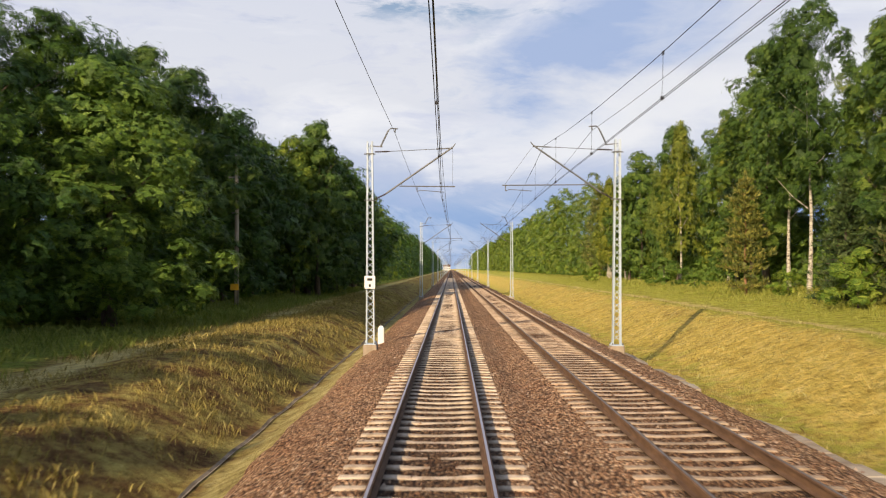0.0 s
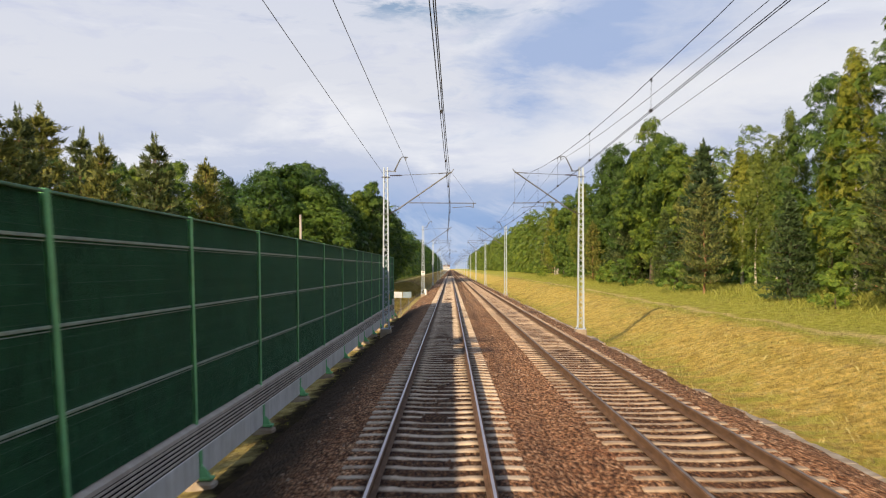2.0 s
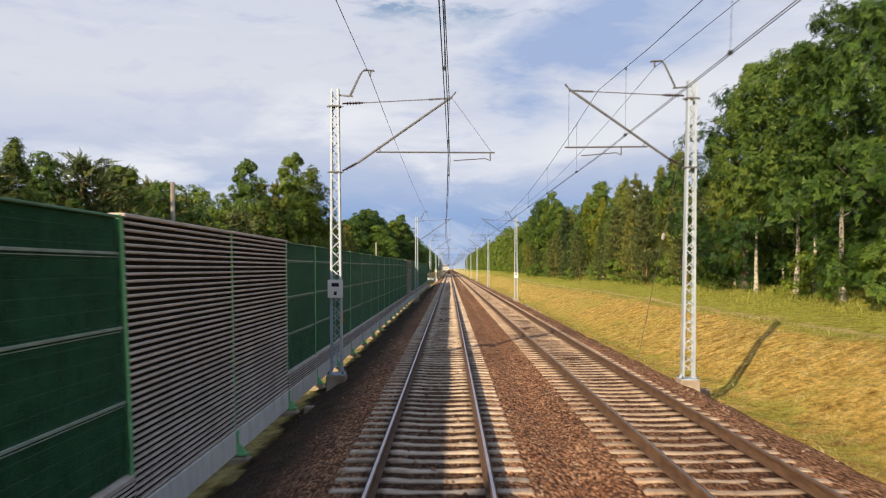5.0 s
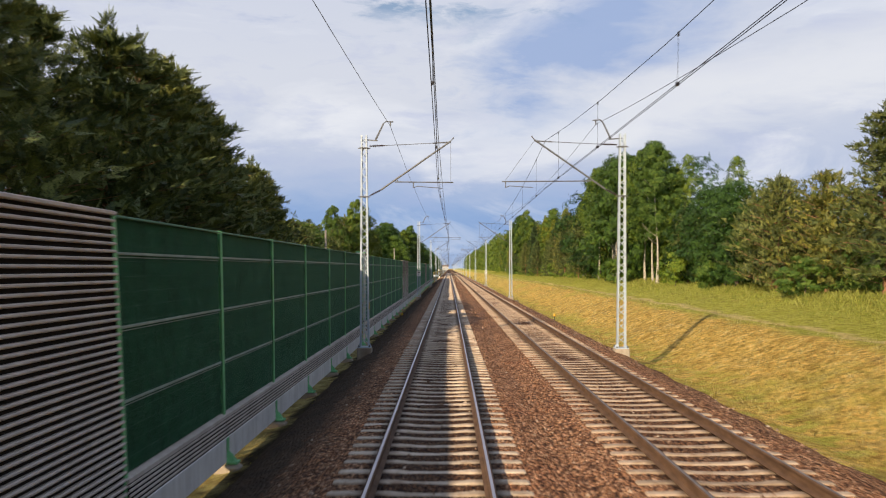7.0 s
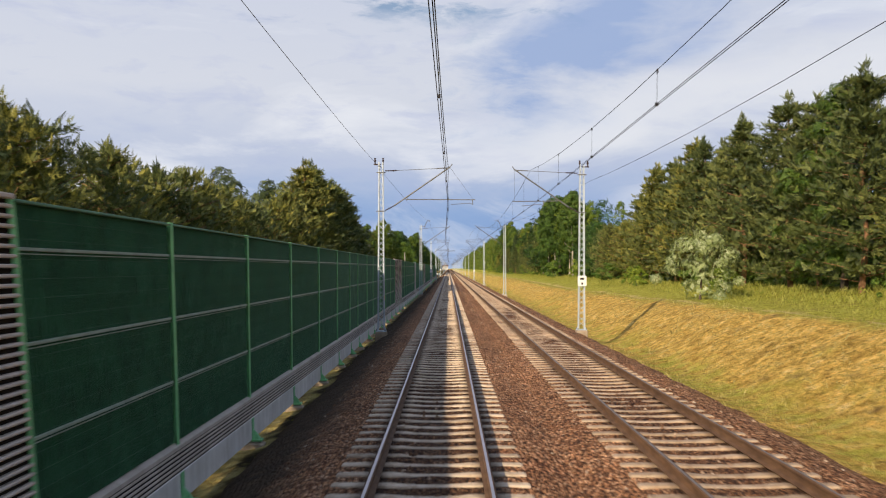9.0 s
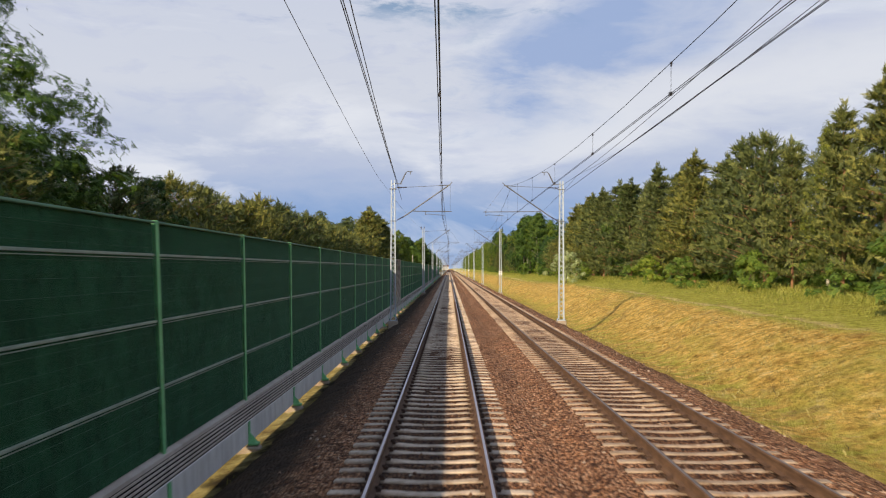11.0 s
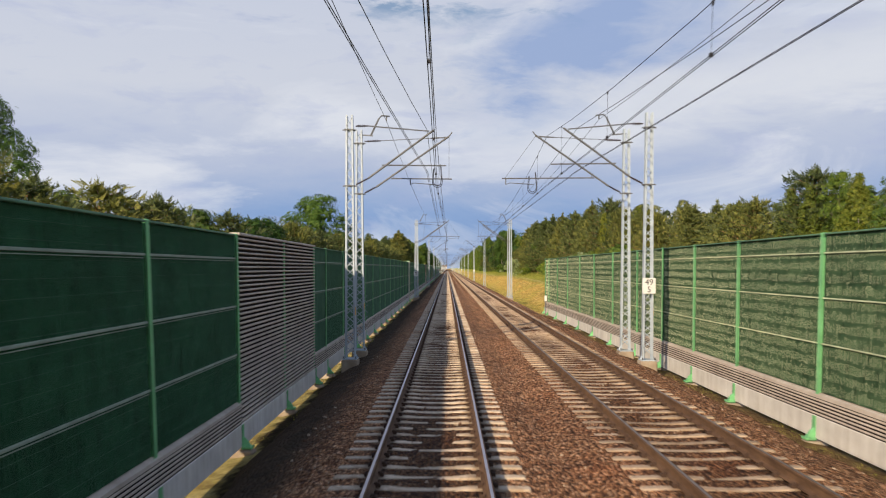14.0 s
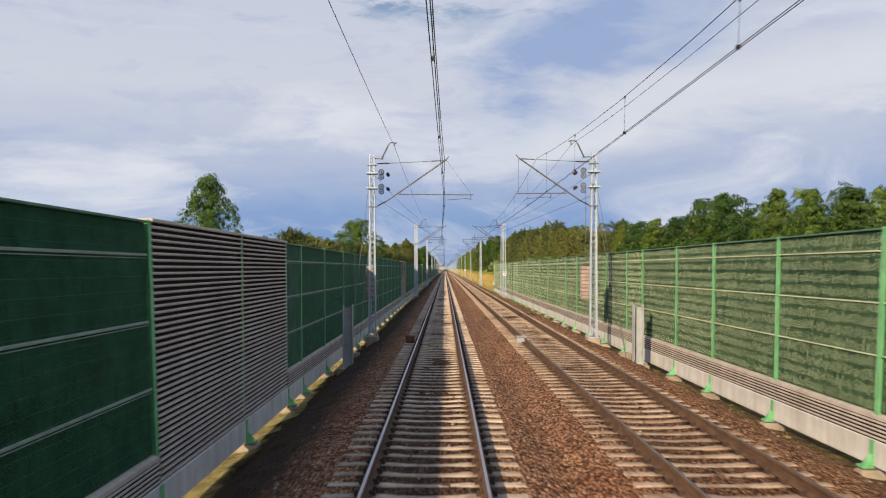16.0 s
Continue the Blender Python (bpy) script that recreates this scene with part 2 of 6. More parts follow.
def make_ground():
    """Dry golden slope, greener meadow further off, bare earth and mown lines."""
    a = Mat("dry_grass_ground", 0.95, 0, 0.1)
    s = a.node("ShaderNodeSeparateXYZ")
    a.link(a.pos, s.inputs[0])
    dry = a.ramp(a.noise(1.7, 9, 0.74), (0.30, (0.27, 0.15, 0.034)), (0.43, (0.56, 0.355, 0.080)), (0.55, (0.76, 0.525, 0.145)), (0.70, (0.86, 0.69, 0.32)))
    tuft = a.ramp(a.noise(5.5, 6, 0.7, (1.0, 0.8, 1.6)), (0.34, (0.42, 0.44, 0.30)), (0.5, (1, 1, 1)), (0.7, (1.22, 1.20, 1.15)))
    dry = a.mix(0.9, dry, tuft, "MULTIPLY")
    green = a.ramp(a.noise(2.2, 8, 0.7), (0.28, (0.22, 0.23, 0.032)), (0.5, (0.42, 0.41, 0.065)), (0.75, (0.60, 0.55, 0.15)))
    pale = a.ramp(a.noise(3.0, 6, 0.7), (0.3, (0.50, 0.40, 0.13)), (0.7, (0.70, 0.59, 0.27)))
    wander = a.node("ShaderNodeMath")
    wander.operation = "MULTIPLY_ADD"
    a.link(a.noise(0.5, 5, 0.65), wander.inputs[0])
    wander.inputs[1].default_value = 2.4
    a.link(s.outputs["X"], wander.inputs[2])
    across = wander.outputs[0]

    def strip(x0, x1, soft=0.5):
        up, down = a.node("ShaderNodeMapRange"), a.node("ShaderNodeMapRange")
        for n, p, q in ((up, x0 - soft, x0 + soft), (down, x1 + soft, x1 - soft)):
            n.inputs["From Min"].default_value, n.inputs["From Max"].default_value = p, q
            a.link(across, n.inputs["Value"])
        m = a.node("ShaderNodeMath")
        m.operation = "MULTIPLY"
        a.link(up.outputs[0], m.inputs[0])
        a.link(down.outputs[0], m.inputs[1])
        return m.outputs[0]

    # patches of green on the slope, a green verge on its crest, a mown path, then meadow
    patch = a.ramp(a.noise(0.22, 7, 0.66, (1.0, 0.5, 1.0)), (0.53, (0, 0, 0)), (0.66, (0.7, 0.7, 0.7)))
    c = a.mix(patch, dry, green)
    # the grass is less parched towards the far end
    fresh = a.node("ShaderNodeMapRange")
    for k, val in (("From Min", -110.0), ("From Max", 0.0), ("To Max", 0.55)):
        fresh.inputs[k].default_value = val
    a.link(s.outputs["Y"], fresh.inputs["Value"])
    half_dry = a.ramp(a.noise(1.3, 9, 0.74), (0.32, (0.30, 0.23, 0.045)), (0.5, (0.58, 0.48, 0.11)), (0.68, (0.74, 0.64, 0.25)))
    c = a.mix(fresh.outputs[0], c, half_dry)
    foot = a.ramp(a.noise(0.9, 6, 0.7), (0.45, (0, 0, 0)), (0.58, (0.85, 0.85, 0.85)))
    low = a.mix(strip(9.0, 10.8, 0.5), (0.0, 0.0, 0.0), foot)
    c = a.mix(low, c, green)
    c = a.mix(strip(14.6, 3500), c, green)
    c = a.mix(strip(16.4, 17.2, 0.3), c, pale)
    # left of the line: dark soil and tawny weeds, a sandy track, green grass under the wood
    olive = a.ramp(a.noise(0.85, 9, 0.76), (0.32, (0.075, 0.040, 0.018)), (0.43, (0.20, 0.110, 0.042)), (0.52, (0.36, 0.265, 0.078)), (0.63, (0.55, 0.455, 0.135)), (0.78, (0.68, 0.58, 0.27)))
    c = a.mix(strip(-4000, -1.5, 0.6), c, olive)
    bank = a.ramp(a.noise(1.5, 8, 0.74), (0.32, (0.20, 0.135, 0.055)), (0.5, (0.45, 0.37, 0.135)), (0.7, (0.66, 0.57, 0.28)))
    c = a.mix(strip(-3.5, -1.2, 0.3), c, bank)
    # bare dark brown ground, yellower in patches, between the ballast and the barrier
    foot_brown = a.ramp(a.noise(2.0, 7, 0.68), (0.35, (0.028, 0.020, 0.012)), (0.58, (0.070, 0.052, 0.024)), (0.72, (0.20, 0.17, 0.05)))
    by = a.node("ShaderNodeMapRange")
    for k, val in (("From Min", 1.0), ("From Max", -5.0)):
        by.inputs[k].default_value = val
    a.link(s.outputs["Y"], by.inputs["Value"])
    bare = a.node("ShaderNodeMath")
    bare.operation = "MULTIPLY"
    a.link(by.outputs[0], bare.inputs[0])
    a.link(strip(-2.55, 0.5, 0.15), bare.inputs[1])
    c = a.mix(bare.outputs[0], c, foot_brown)
    # trodden brown soil with weeds along the second barrier's foot
    weedy = a.ramp(a.noise(2.6, 7, 0.72), (0.36, (0.10, 0.062, 0.032)), (0.55, (0.22, 0.145, 0.065)), (0.70, (0.30, 0.27, 0.08)))
    beyond = a.node("ShaderNodeMapRange")
    for k, val in (("From Min", -390.0), ("From Max", -396.0)):
        beyond.inputs[k].default_value = val
    a.link(s.outputs["Y"], beyond.inputs["Value"])
    trodden = a.node("ShaderNodeMath")
    trodden.operation = "MULTIPLY"
    a.link(beyond.outputs[0], trodden.inputs[0])
    a.link(strip(6.0, 9.6, 0.3), trodden.inputs[1])
    c = a.mix(trodden.outputs[0], c, weedy)
    c = a.mix(strip(-11.4, -9.4, 0.4), c, pale)
    shade_grass = a.ramp(a.noise(1.6, 7, 0.68), (0.3, (0.09, 0.13, 0.022)), (0.55, (0.22, 0.27, 0.045)), (0.75, (0.42, 0.42, 0.11)))
    c = a.mix(strip(-4000, -12.2, 0.6), c, shade_grass)
    clump = a.ramp(a.noise(3.6, 8, 0.74), (0.36, (0.50, 0.46, 0.38)), (0.48, (1.04, 1.04, 1.04)), (0.66, (1.26, 1.24, 1.2)))
    c = a.mix(0.85, c, clump, "MULTIPLY")
    earth = a.ramp(a.noise(0.7, 7, 0.72), (0.56, (0, 0, 0)), (0.72, (0.7, 0.7, 0.7)))
    c = a.mix(earth, c, (0.20, 0.125, 0.062))
    a.colour(c)
    h = a.node("ShaderNodeMath")
    h.operation = "ADD"
    a.link(a.noise(9, 6, 0.7), h.inputs[0])
    a.link(a.noise(2.5, 4), h.inputs[1])
    a.bump(h.outputs[0], 1.0, 0.22)
    return a.m


def leaf_mat(name, c1, c2, c3, through=0.24, holes=0.0, grain=9.0):
    a = Mat(name, 0.6, 0, 0.25)
    isl, ob = a.island(), a.random()
    c = a.ramp(isl, (0.0, c1), (0.55, c2), (1.0, c3))
    tint = a.ramp(ob, (0.0, (0.46, 0.60, 0.66)), (0.45, (0.84, 0.94, 0.98)), (1.0, (1.26, 1.18, 0.82)))
    c = a.mix(0.9, c, tint, "MULTIPLY")
    fleck = a.ramp(a.noise(grain * 0.6, 3, 0.6), (0.34, (0.66, 0.70, 0.74)), (0.64, (1.22, 1.18, 1.08)))
    c = a.mix(0.8, c, fleck, "MULTIPLY")
    a.colour(c)
    tr = a.node("ShaderNodeBsdfTranslucent")
    warm = a.mix(1.0, c, (1.25, 1.2, 0.55), "MULTIPLY")
    a.link(warm, tr.inputs["Color"])
    mx = a.node("ShaderNodeMixShader")
    mx.inputs[0].default_value = through
    a.link(a.bsdf.outputs[0], mx.inputs[1])
    a.link(tr.outputs[0], mx.inputs[2])
    if not holes:
        a.link(mx.outputs[0], a.out.inputs["Surface"])
        return a.m
    # each spray is cut into single leaves with gaps between them
    cut = a.ramp(a.noise(grain, 2.5, 0.6), (holes - 0.012, (0, 0, 0)), (holes + 0.012, (1, 1, 1)))
    clear, spray = a.node("ShaderNodeBsdfTransparent"), a.node("ShaderNodeMixShader")
    a.link(cut, spray.inputs[0])
    a.link(clear.outputs[0], spray.inputs[1])
    a.link(mx.outputs[0], spray.inputs[2])
    a.link(spray.outputs[0], a.out.inputs["Surface"])
    return a.m


def bark_mat(name, c1, c2, scale=5.0, stretch=(1, 1, 0.25), stops=(0.35, 0.65)):
    a = Mat(name, 0.9, 0, 0.15)
    n = a.noise(scale, 6, 0.65, stretch)
    a.colour(a.ramp(n, (stops[0], c1), (stops[1], c2)))
    a.bump(n, 0.7, 0.03)
    return a.m


def make_sleeper():
    a = Mat("sleeper_concrete", 0.85, 0, 0.25)
    both = a.node("ShaderNodeMath")
    both.operation = "ADD"
    a.link(a.random(), both.inputs[0])
    a.link(a.island(), both.inputs[1])
    each = a.node("ShaderNodeMath")
    each.operation = "FRACT"
    a.link(both.outputs[0], each.inputs[0])
    tone = a.ramp(each.outputs[0], (0, (0.44, 0.36, 0.275)), (1, (0.64, 0.53, 0.415)))
    n = a.ramp(a.noise(5, 6, 0.65), (0.30, (0.62, 0.53, 0.44)), (0.55, (1.05, 1.03, 1.0)))
    c = a.mix(1.0, tone, n, "MULTIPLY")
    # the second track's sleepers are older and browner
    wx = a.node("ShaderNodeSeparateXYZ")
    a.link(a.pos, wx.inputs[0])
    old = a.node("ShaderNodeMapRange")
    for k, val in (("From Min", 1.9), ("From Max", 2.1)):
        old.inputs[k].default_value = val
    a.link(wx.outputs["X"], old.inputs["Value"])
    c = a.mix(old.outputs[0], c, a.mix(1.0, c, (0.80, 0.75, 0.71), "MULTIPLY"))
    # rust and grease lie along the rails
    oc = a.node("ShaderNodeTexCoord")
    sx = a.node("ShaderNodeSeparateXYZ")
    a.link(oc.outputs["Object"], sx.inputs[0])
    c = a.mix(rail_stain(a, sx.outputs["X"], (0.0,)), c, (0.075, 0.048, 0.035))
    rust = a.ramp(a.noise(1.7, 5, 0.6), (0.56, (0, 0, 0)), (0.74, (0.6, 0.6, 0.6)))
    c = a.mix(rust, c, (0.26, 0.15, 0.085))
    a.colour(c)
    a.bump(a.noise(60, 4), 0.3, 0.006)
    return a.m


def make_rail_side():
    a = Mat("rusty_rail", 0.8, 0.0, 0.25)
    a.colour(a.ramp(a.noise(7, 6, 0.65, (1, 0.3, 1)), (0.3, (0.075, 0.042, 0.026)), (0.7, (0.18, 0.105, 0.062))))
    a.bump(a.noise(50, 4), 0.3, 0.004)
    return a.m


def make_panel(name, low, mid, high):
    """Acoustic fleece behind the rods, sagging a little, with paler streaks and dark seams."""
    a = Mat(name, 0.95, 0, 0.05)
    c = a.ramp(a.noise(1.6, 6, 0.6, (1, 1, 0.8)), (0.25, low), (0.55, mid), (0.8, high))
    streak = a.ramp(a.noise(2.0, 5, 0.7, (1, 0.5, 9.0)), (0.52, (1, 1, 1)), (0.72, (1.5, 1.4, 1.3)))
    c = a.mix(0.7, c, streak, "MULTIPLY")
    seam = a.ramp(a.noise(4.5, 4, 0.6, (1, 2.2, 0.5)), (0.39, (0.46, 0.46, 0.46)), (0.47, (1, 1, 1)))
    a.colour(a.mix(0.8, c, seam, "MULTIPLY"))
    h = a.node("ShaderNodeMath")
    h.operation = "ADD"
    a.link(a.noise(6, 4, 0.6, (1, 1, 3)), h.inputs[0])
    a.link(a.noise(60, 3), h.inputs[1])
    a.bump(h.outputs[0], 0.6, 0.03)
    return a.m


def make_concrete(name, lo, hi, streak=0.5):
    a = Mat(name, 0.85, 0, 0.25)
    base = a.ramp(a.noise(1.4, 7, 0.62), (0.3, lo), (0.7, hi))
    run = a.ramp(a.noise(3.0, 5, 0.6, (1, 1.6, 0.18)), (0.4, (1, 1, 1)), (0.75, (0.66, 0.62, 0.56)))
    c = a.mix(streak, base, run, "MULTIPLY")
    a.colour(c)
    a.bump(a.noise(40, 5), 0.25, 0.008)
    return a.m


def make_galv(name, c, vary=0.18):
    a = Mat(name, 0.55, 0.15, 0.5)
    lo, hi = tuple(v * (1 - vary) for v in c), tuple(min(1, v * (1 + vary)) for v in c)
    base = a.ramp(a.noise(3.5, 5, 0.6, (1, 1, 0.4)), (0.3, lo), (0.7, hi))
    rust = a.ramp(a.noise(6, 6, 0.7), (0.66, (0, 0, 0)), (0.78, (0.7, 0.7, 0.7)))
    a.colour(a.mix(rust, base, (0.20, 0.12, 0.07)))
    a.bump(a.noise(40, 3), 0.15, 0.004)
    return a.m


BALLAST = make_ballast()
DRAIN = simple("drain_gravel", (0.21, 0.165, 0.115), 0.98, 0, 0.5, 3.0, 0.6)
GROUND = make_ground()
SLEEPER = make_sleeper()
RAIL_SIDE = make_rail_side()
RAIL_TOP = simple("polished_rail", (0.42, 0.385, 0.425), 0.34, 0.75, 0.15, 3.0, 0.05)
RAIL_DULL = simple("dull_rail", (0.21, 0.17, 0.145), 0.5, 0.5, 0.2, 3.0, 0.05)
CLIP = simple("rail_clip", (0.09, 0.055, 0.04), 0.8, 0.3)
PANEL = make_panel("green_fleece", (0.009, 0.040, 0.018), (0.016, 0.078, 0.035), (0.026, 0.106, 0.049))
# Lighter copy of PANEL: the sunlit barrier's brightness is in its colour
PANEL_SUNLIT = make_panel("faded_fleece", (0.034, 0.072, 0.038), (0.056, 0.108, 0.058), (0.088, 0.150, 0.080))
ROD = simple("green_rod", (0.105, 0.215, 0.135), 0.7, 0.0, 0.2, 2.0, 0)
ROD_PALE = simple("weathered_rod", (0.50, 0.57, 0.37), 0.7, 0.0, 0.25, 2.0, 0)
POST = simple("green_post", (0.18, 0.48, 0.215), 0.6, 0.0, 0.2, 2.5, 0.05)
RAILBAR = simple("galvanised_bar", (0.27, 0.34, 0.28), 0.8, 0.0, 0.2, 3.0, 0.05)
PLINTH = make_concrete("plinth_concrete", (0.58, 0.56, 0.53), (0.76, 0.74, 0.70))
RIB = make_concrete("ribbed_concrete", (0.46, 0.395, 0.34), (0.63, 0.56, 0.50))
# Near-black backing: the slots' shade put into colour
RIB_SHADE = simple("rib_recess", (0.012, 0.008, 0.006), 0.95)
FOOTING = make_concrete("footing_concrete", (0.27, 0.20, 0.14), (0.48, 0.42, 0.34), 0.9)
GALV = make_galv("galvanised_steel", (0.44, 0.51, 0.585), 0.12)
GALV_DARK = make_galv("weathered_tube", (0.135, 0.14, 0.15))
WIRE = simple("copper_wire", (0.035, 0.034, 0.04), 0.55, 0.5, 0.2, 4, 0)
PORCELAIN = simple("brown_insulator", (0.05, 0.035, 0.035), 0.3, 0, 0.2, 8, 0)
WHITE = simple("white_paint", (0.78, 0.78, 0.76), 0.5, 0, 0.06, 3, 0.05)
BLACK = simple("black_paint", (0.02, 0.02, 0.022), 0.5, 0, 0.2, 3, 0)
YELLOW = simple("yellow_paint", (0.70, 0.40, 0.03), 0.5, 0, 0.15, 3, 0)
ORANGE = simple("orange_timber", (0.52, 0.15, 0.03), 0.6, 0, 0.2, 5, 0.1)
WEIGHT = simple("cast_weight", (0.42, 0.33, 0.28), 0.85, 0.1, 0.25, 5, 0.2)
RUST = simple("rusty_iron", (0.17, 0.085, 0.045), 0.85, 0.2, 0.35, 6, 0.4)
PALE_SHEET = simple("pale_sheet", (0.50, 0.54, 0.56), 0.5, 0.1, 0.1, 3, 0.05)
SLATE = simple("slate_paint", (0.24, 0.31, 0.36), 0.6, 0, 0.15, 3, 0)
GREYBOX = simple("grey_cabinet", (0.40, 0.42, 0.43), 0.6, 0.1, 0.15, 3, 0.05)
POLE = bark_mat("weathered_pole", (0.20, 0.17, 0.14), (0.42, 0.38, 0.33), 4, (1, 1, 0.12))
LEAF_OAK = leaf_mat("oak_leaves", (0.020, 0.046, 0.008), (0.040, 0.088, 0.014), (0.092, 0.160, 0.026), 0.12, 0.485, 20.0)
# Brighter copy of LEAF_OAK: the lone trees' sunlight is in the colour
LEAF_SUNLIT = leaf_mat("sunny_oak_leaves", (0.052, 0.098, 0.015), (0.105, 0.180, 0.028), (0.20, 0.28, 0.048), 0.2, 0.485, 20.0)
LEAF_ASH = leaf_mat("ash_leaves", (0.046, 0.086, 0.015), (0.092, 0.150, 0.024), (0.18, 0.235, 0.038), 0.18, 0.485, 20.0)
LEAF_BIRCH = leaf_mat("birch_leaves", (0.098, 0.130, 0.019), (0.166, 0.194, 0.028), (0.26, 0.268, 0.044), 0.22, 0.49, 22.0)
NEEDLE = leaf_mat("pine_needles", (0.052, 0.069, 0.023), (0.120, 0.136, 0.041), (0.265, 0.262, 0.080), 0.10, 0.46, 22.0)
NEEDLE_DARK = leaf_mat("spruce_needles", (0.028, 0.052, 0.018), (0.060, 0.092, 0.032), (0.120, 0.155, 0.055), 0.10, 0.46, 22.0)
LEAF_BUSH = leaf_mat("bush_leaves", (0.072, 0.135, 0.020), (0.14, 0.215, 0.032), (0.26, 0.31, 0.058), 0.22, 0.48, 16.0)
LEAF_PALE = leaf_mat("pale_blossom", (0.22, 0.26, 0.085), (0.42, 0.45, 0.20), (0.66, 0.65, 0.42), 0.2, 0.48, 18.0)
GRASS = leaf_mat("grass_blades", (0.24, 0.25, 0.045), (0.38, 0.37, 0.075), (0.56, 0.49, 0.15), 0.4)
GRASS_TAWNY = leaf_mat("tawny_blades", (0.154, 0.119, 0.039), (0.308, 0.238, 0.077), (0.532, 0.420, 0.168), 0.3)
GRASS_DRY = leaf_mat("dry_blades", (0.15, 0.10, 0.03), (0.42, 0.30, 0.09), (0.80, 0.64, 0.30), 0.3)
BARK = bark_mat("dark_bark", (0.055, 0.040, 0.030), (0.15, 0.12, 0.095))
BARK_PINE = bark_mat("pine_bark", (0.16, 0.085, 0.05), (0.36, 0.20, 0.11))
BARK_BIRCH = bark_mat("birch_bark", (0.10, 0.09, 0.075), (0.50, 0.46, 0.39), 4, (1, 1, 2.0), (0.36, 0.56))

# ---- building helpers ----
def mesh_from(name, verts, faces, mats, face_mat=None, smooth=False):
    me = bpy.data.meshes.new(name)
    me.from_pydata([tuple(map(float, p)) for p in verts], [], [tuple(map(int, f)) for f in faces])
    for m in mats if isinstance(mats, (list, tuple)) else [mats]:
        me.materials.append(m)
    if face_mat is not None:
        me.polygons.foreach_set("material_index", face_mat)
    if smooth:
        me.polygons.foreach_set("use_smooth", [True] * len(me.polygons))
    me.update()
    return me


class Shape:
    """Collects boxes, tubes and plates into one mesh."""

    def __init__(self):
        self.v, self.f, self.k = [], [], []

    def add(self, verts, faces, mat=0):
        o = len(self.v)
        self.v += [Vector(p) for p in verts]
        self.f += [tuple(i + o for i in f) for f in faces]
        self.k += [mat] * len(faces)
        return self

    def box(self, x0, x1, y0, y1, z0, z1, mat=0, bevel=0.0):
        b = min(bevel, (x1 - x0) / 3, (y1 - y0) / 3, (z1 - z0) / 3)
        if b <= 0:
            p = [(x, y, z) for z in (z0, z1) for x, y in ((x0, y0), (x1, y0), (x1, y1), (x0, y1))]
            return self.add(p, [(3, 2, 1, 0), (4, 5, 6, 7), (0, 1, 5, 4), (1, 2, 6, 5), (2, 3, 7, 6), (3, 0, 4, 7)], mat)
        rings = [(z0, b), (z0 + b, 0), (z1 - b, 0), (z1, b)]
        p, f = [], []
        for z, i in rings:
            a0, a1, c0, c1 = x0 + i, x1 - i, y0 + i, y1 - i
            p += [(a0 + b, c0, z), (a1 - b, c0, z), (a1, c0 + b, z), (a1, c1 - b, z), (a1 - b, c1, z), (a0 + b, c1, z), (a0, c1 - b, z), (a0, c0 + b, z)]
        for r in range(3):
            for i in range(8):
                j = (i + 1) % 8
                f.append((r * 8 + i, r * 8 + j, r * 8 + 8 + j, r * 8 + 8 + i))
        f += [tuple(range(7, -1, -1)), tuple(range(24, 32))]
        return self.add(p, f, mat)

    def tube(self, pts, r, sides=6, mat=0, caps=True):
        pts = [Vector(p) for p in pts]
        rs = r if isinstance(r, (list, tuple)) else [r] * len(pts)
        p, f = [], []
        for i, q in enumerate(pts):
            d = (pts[min(i + 1, len(pts) - 1)] - pts[max(i - 1, 0)]).normalized()
            u = d.cross(Vector((0, 0, 1)) if abs(d.z) < 0.9 else Vector((0, 1, 0))).normalized()
            w = d.cross(u)
            for s in range(sides):
                a = 2 * math.pi * s / sides
                p.append(q + (u * math.cos(a) + w * math.sin(a)) * rs[i])
        for i in range(len(pts) - 1):
            for s in range(sides):
                j = (s + 1) % sides
                f.append((i * sides + s, i * sides + j, (i + 1) * sides + j, (i + 1) * sides + s))
        if caps:
            f += [tuple(range(sides - 1, -1, -1)), tuple(range((len(pts) - 1) * sides, len(pts) * sides))]
        return self.add(p, f, mat)

    def bar(self, a, b, w, t, mat=0, across=(0, 1, 0)):
        """A flat bar from a to b, w wide along across and t thick."""
        a, b, c = Vector(a), Vector(b), Vector(across).normalized()
        d = (b - a).normalized()
        n = d.cross(c).normalized()
        p = [q + c * (sx * w / 2) + n * (sy * t / 2) for q in (a, b) for sx, sy in ((-1, -1), (1, -1), (1, 1), (-1, 1))]
        return self.add(p, [(3, 2, 1, 0), (4, 5, 6, 7), (0, 1, 5, 4), (1, 2, 6, 5), (2, 3, 7, 6), (3, 0, 4, 7)], mat)

    def mesh(self, name, mats, smooth=False):
        return mesh_from(name, self.v, self.f, mats, self.k, smooth)


def part(name, data, parent=None, label="", m=None):
    """Links a Shape's mesh (or ready mesh data) as one object under a thing or a part."""
    ob = new(name, data)
    if parent is not None:
        ob.parent = parent
    if m is not None:
        ob.matrix_basis = m
    if label:
        ob["label"] = label
    return ob


def thing(name, label, category, group="", kind="", data=None, m=None):
    ob = new(name, data)
    if m is not None:
        ob.matrix_basis = m
    return tagged(ob, label, category, group, kind)


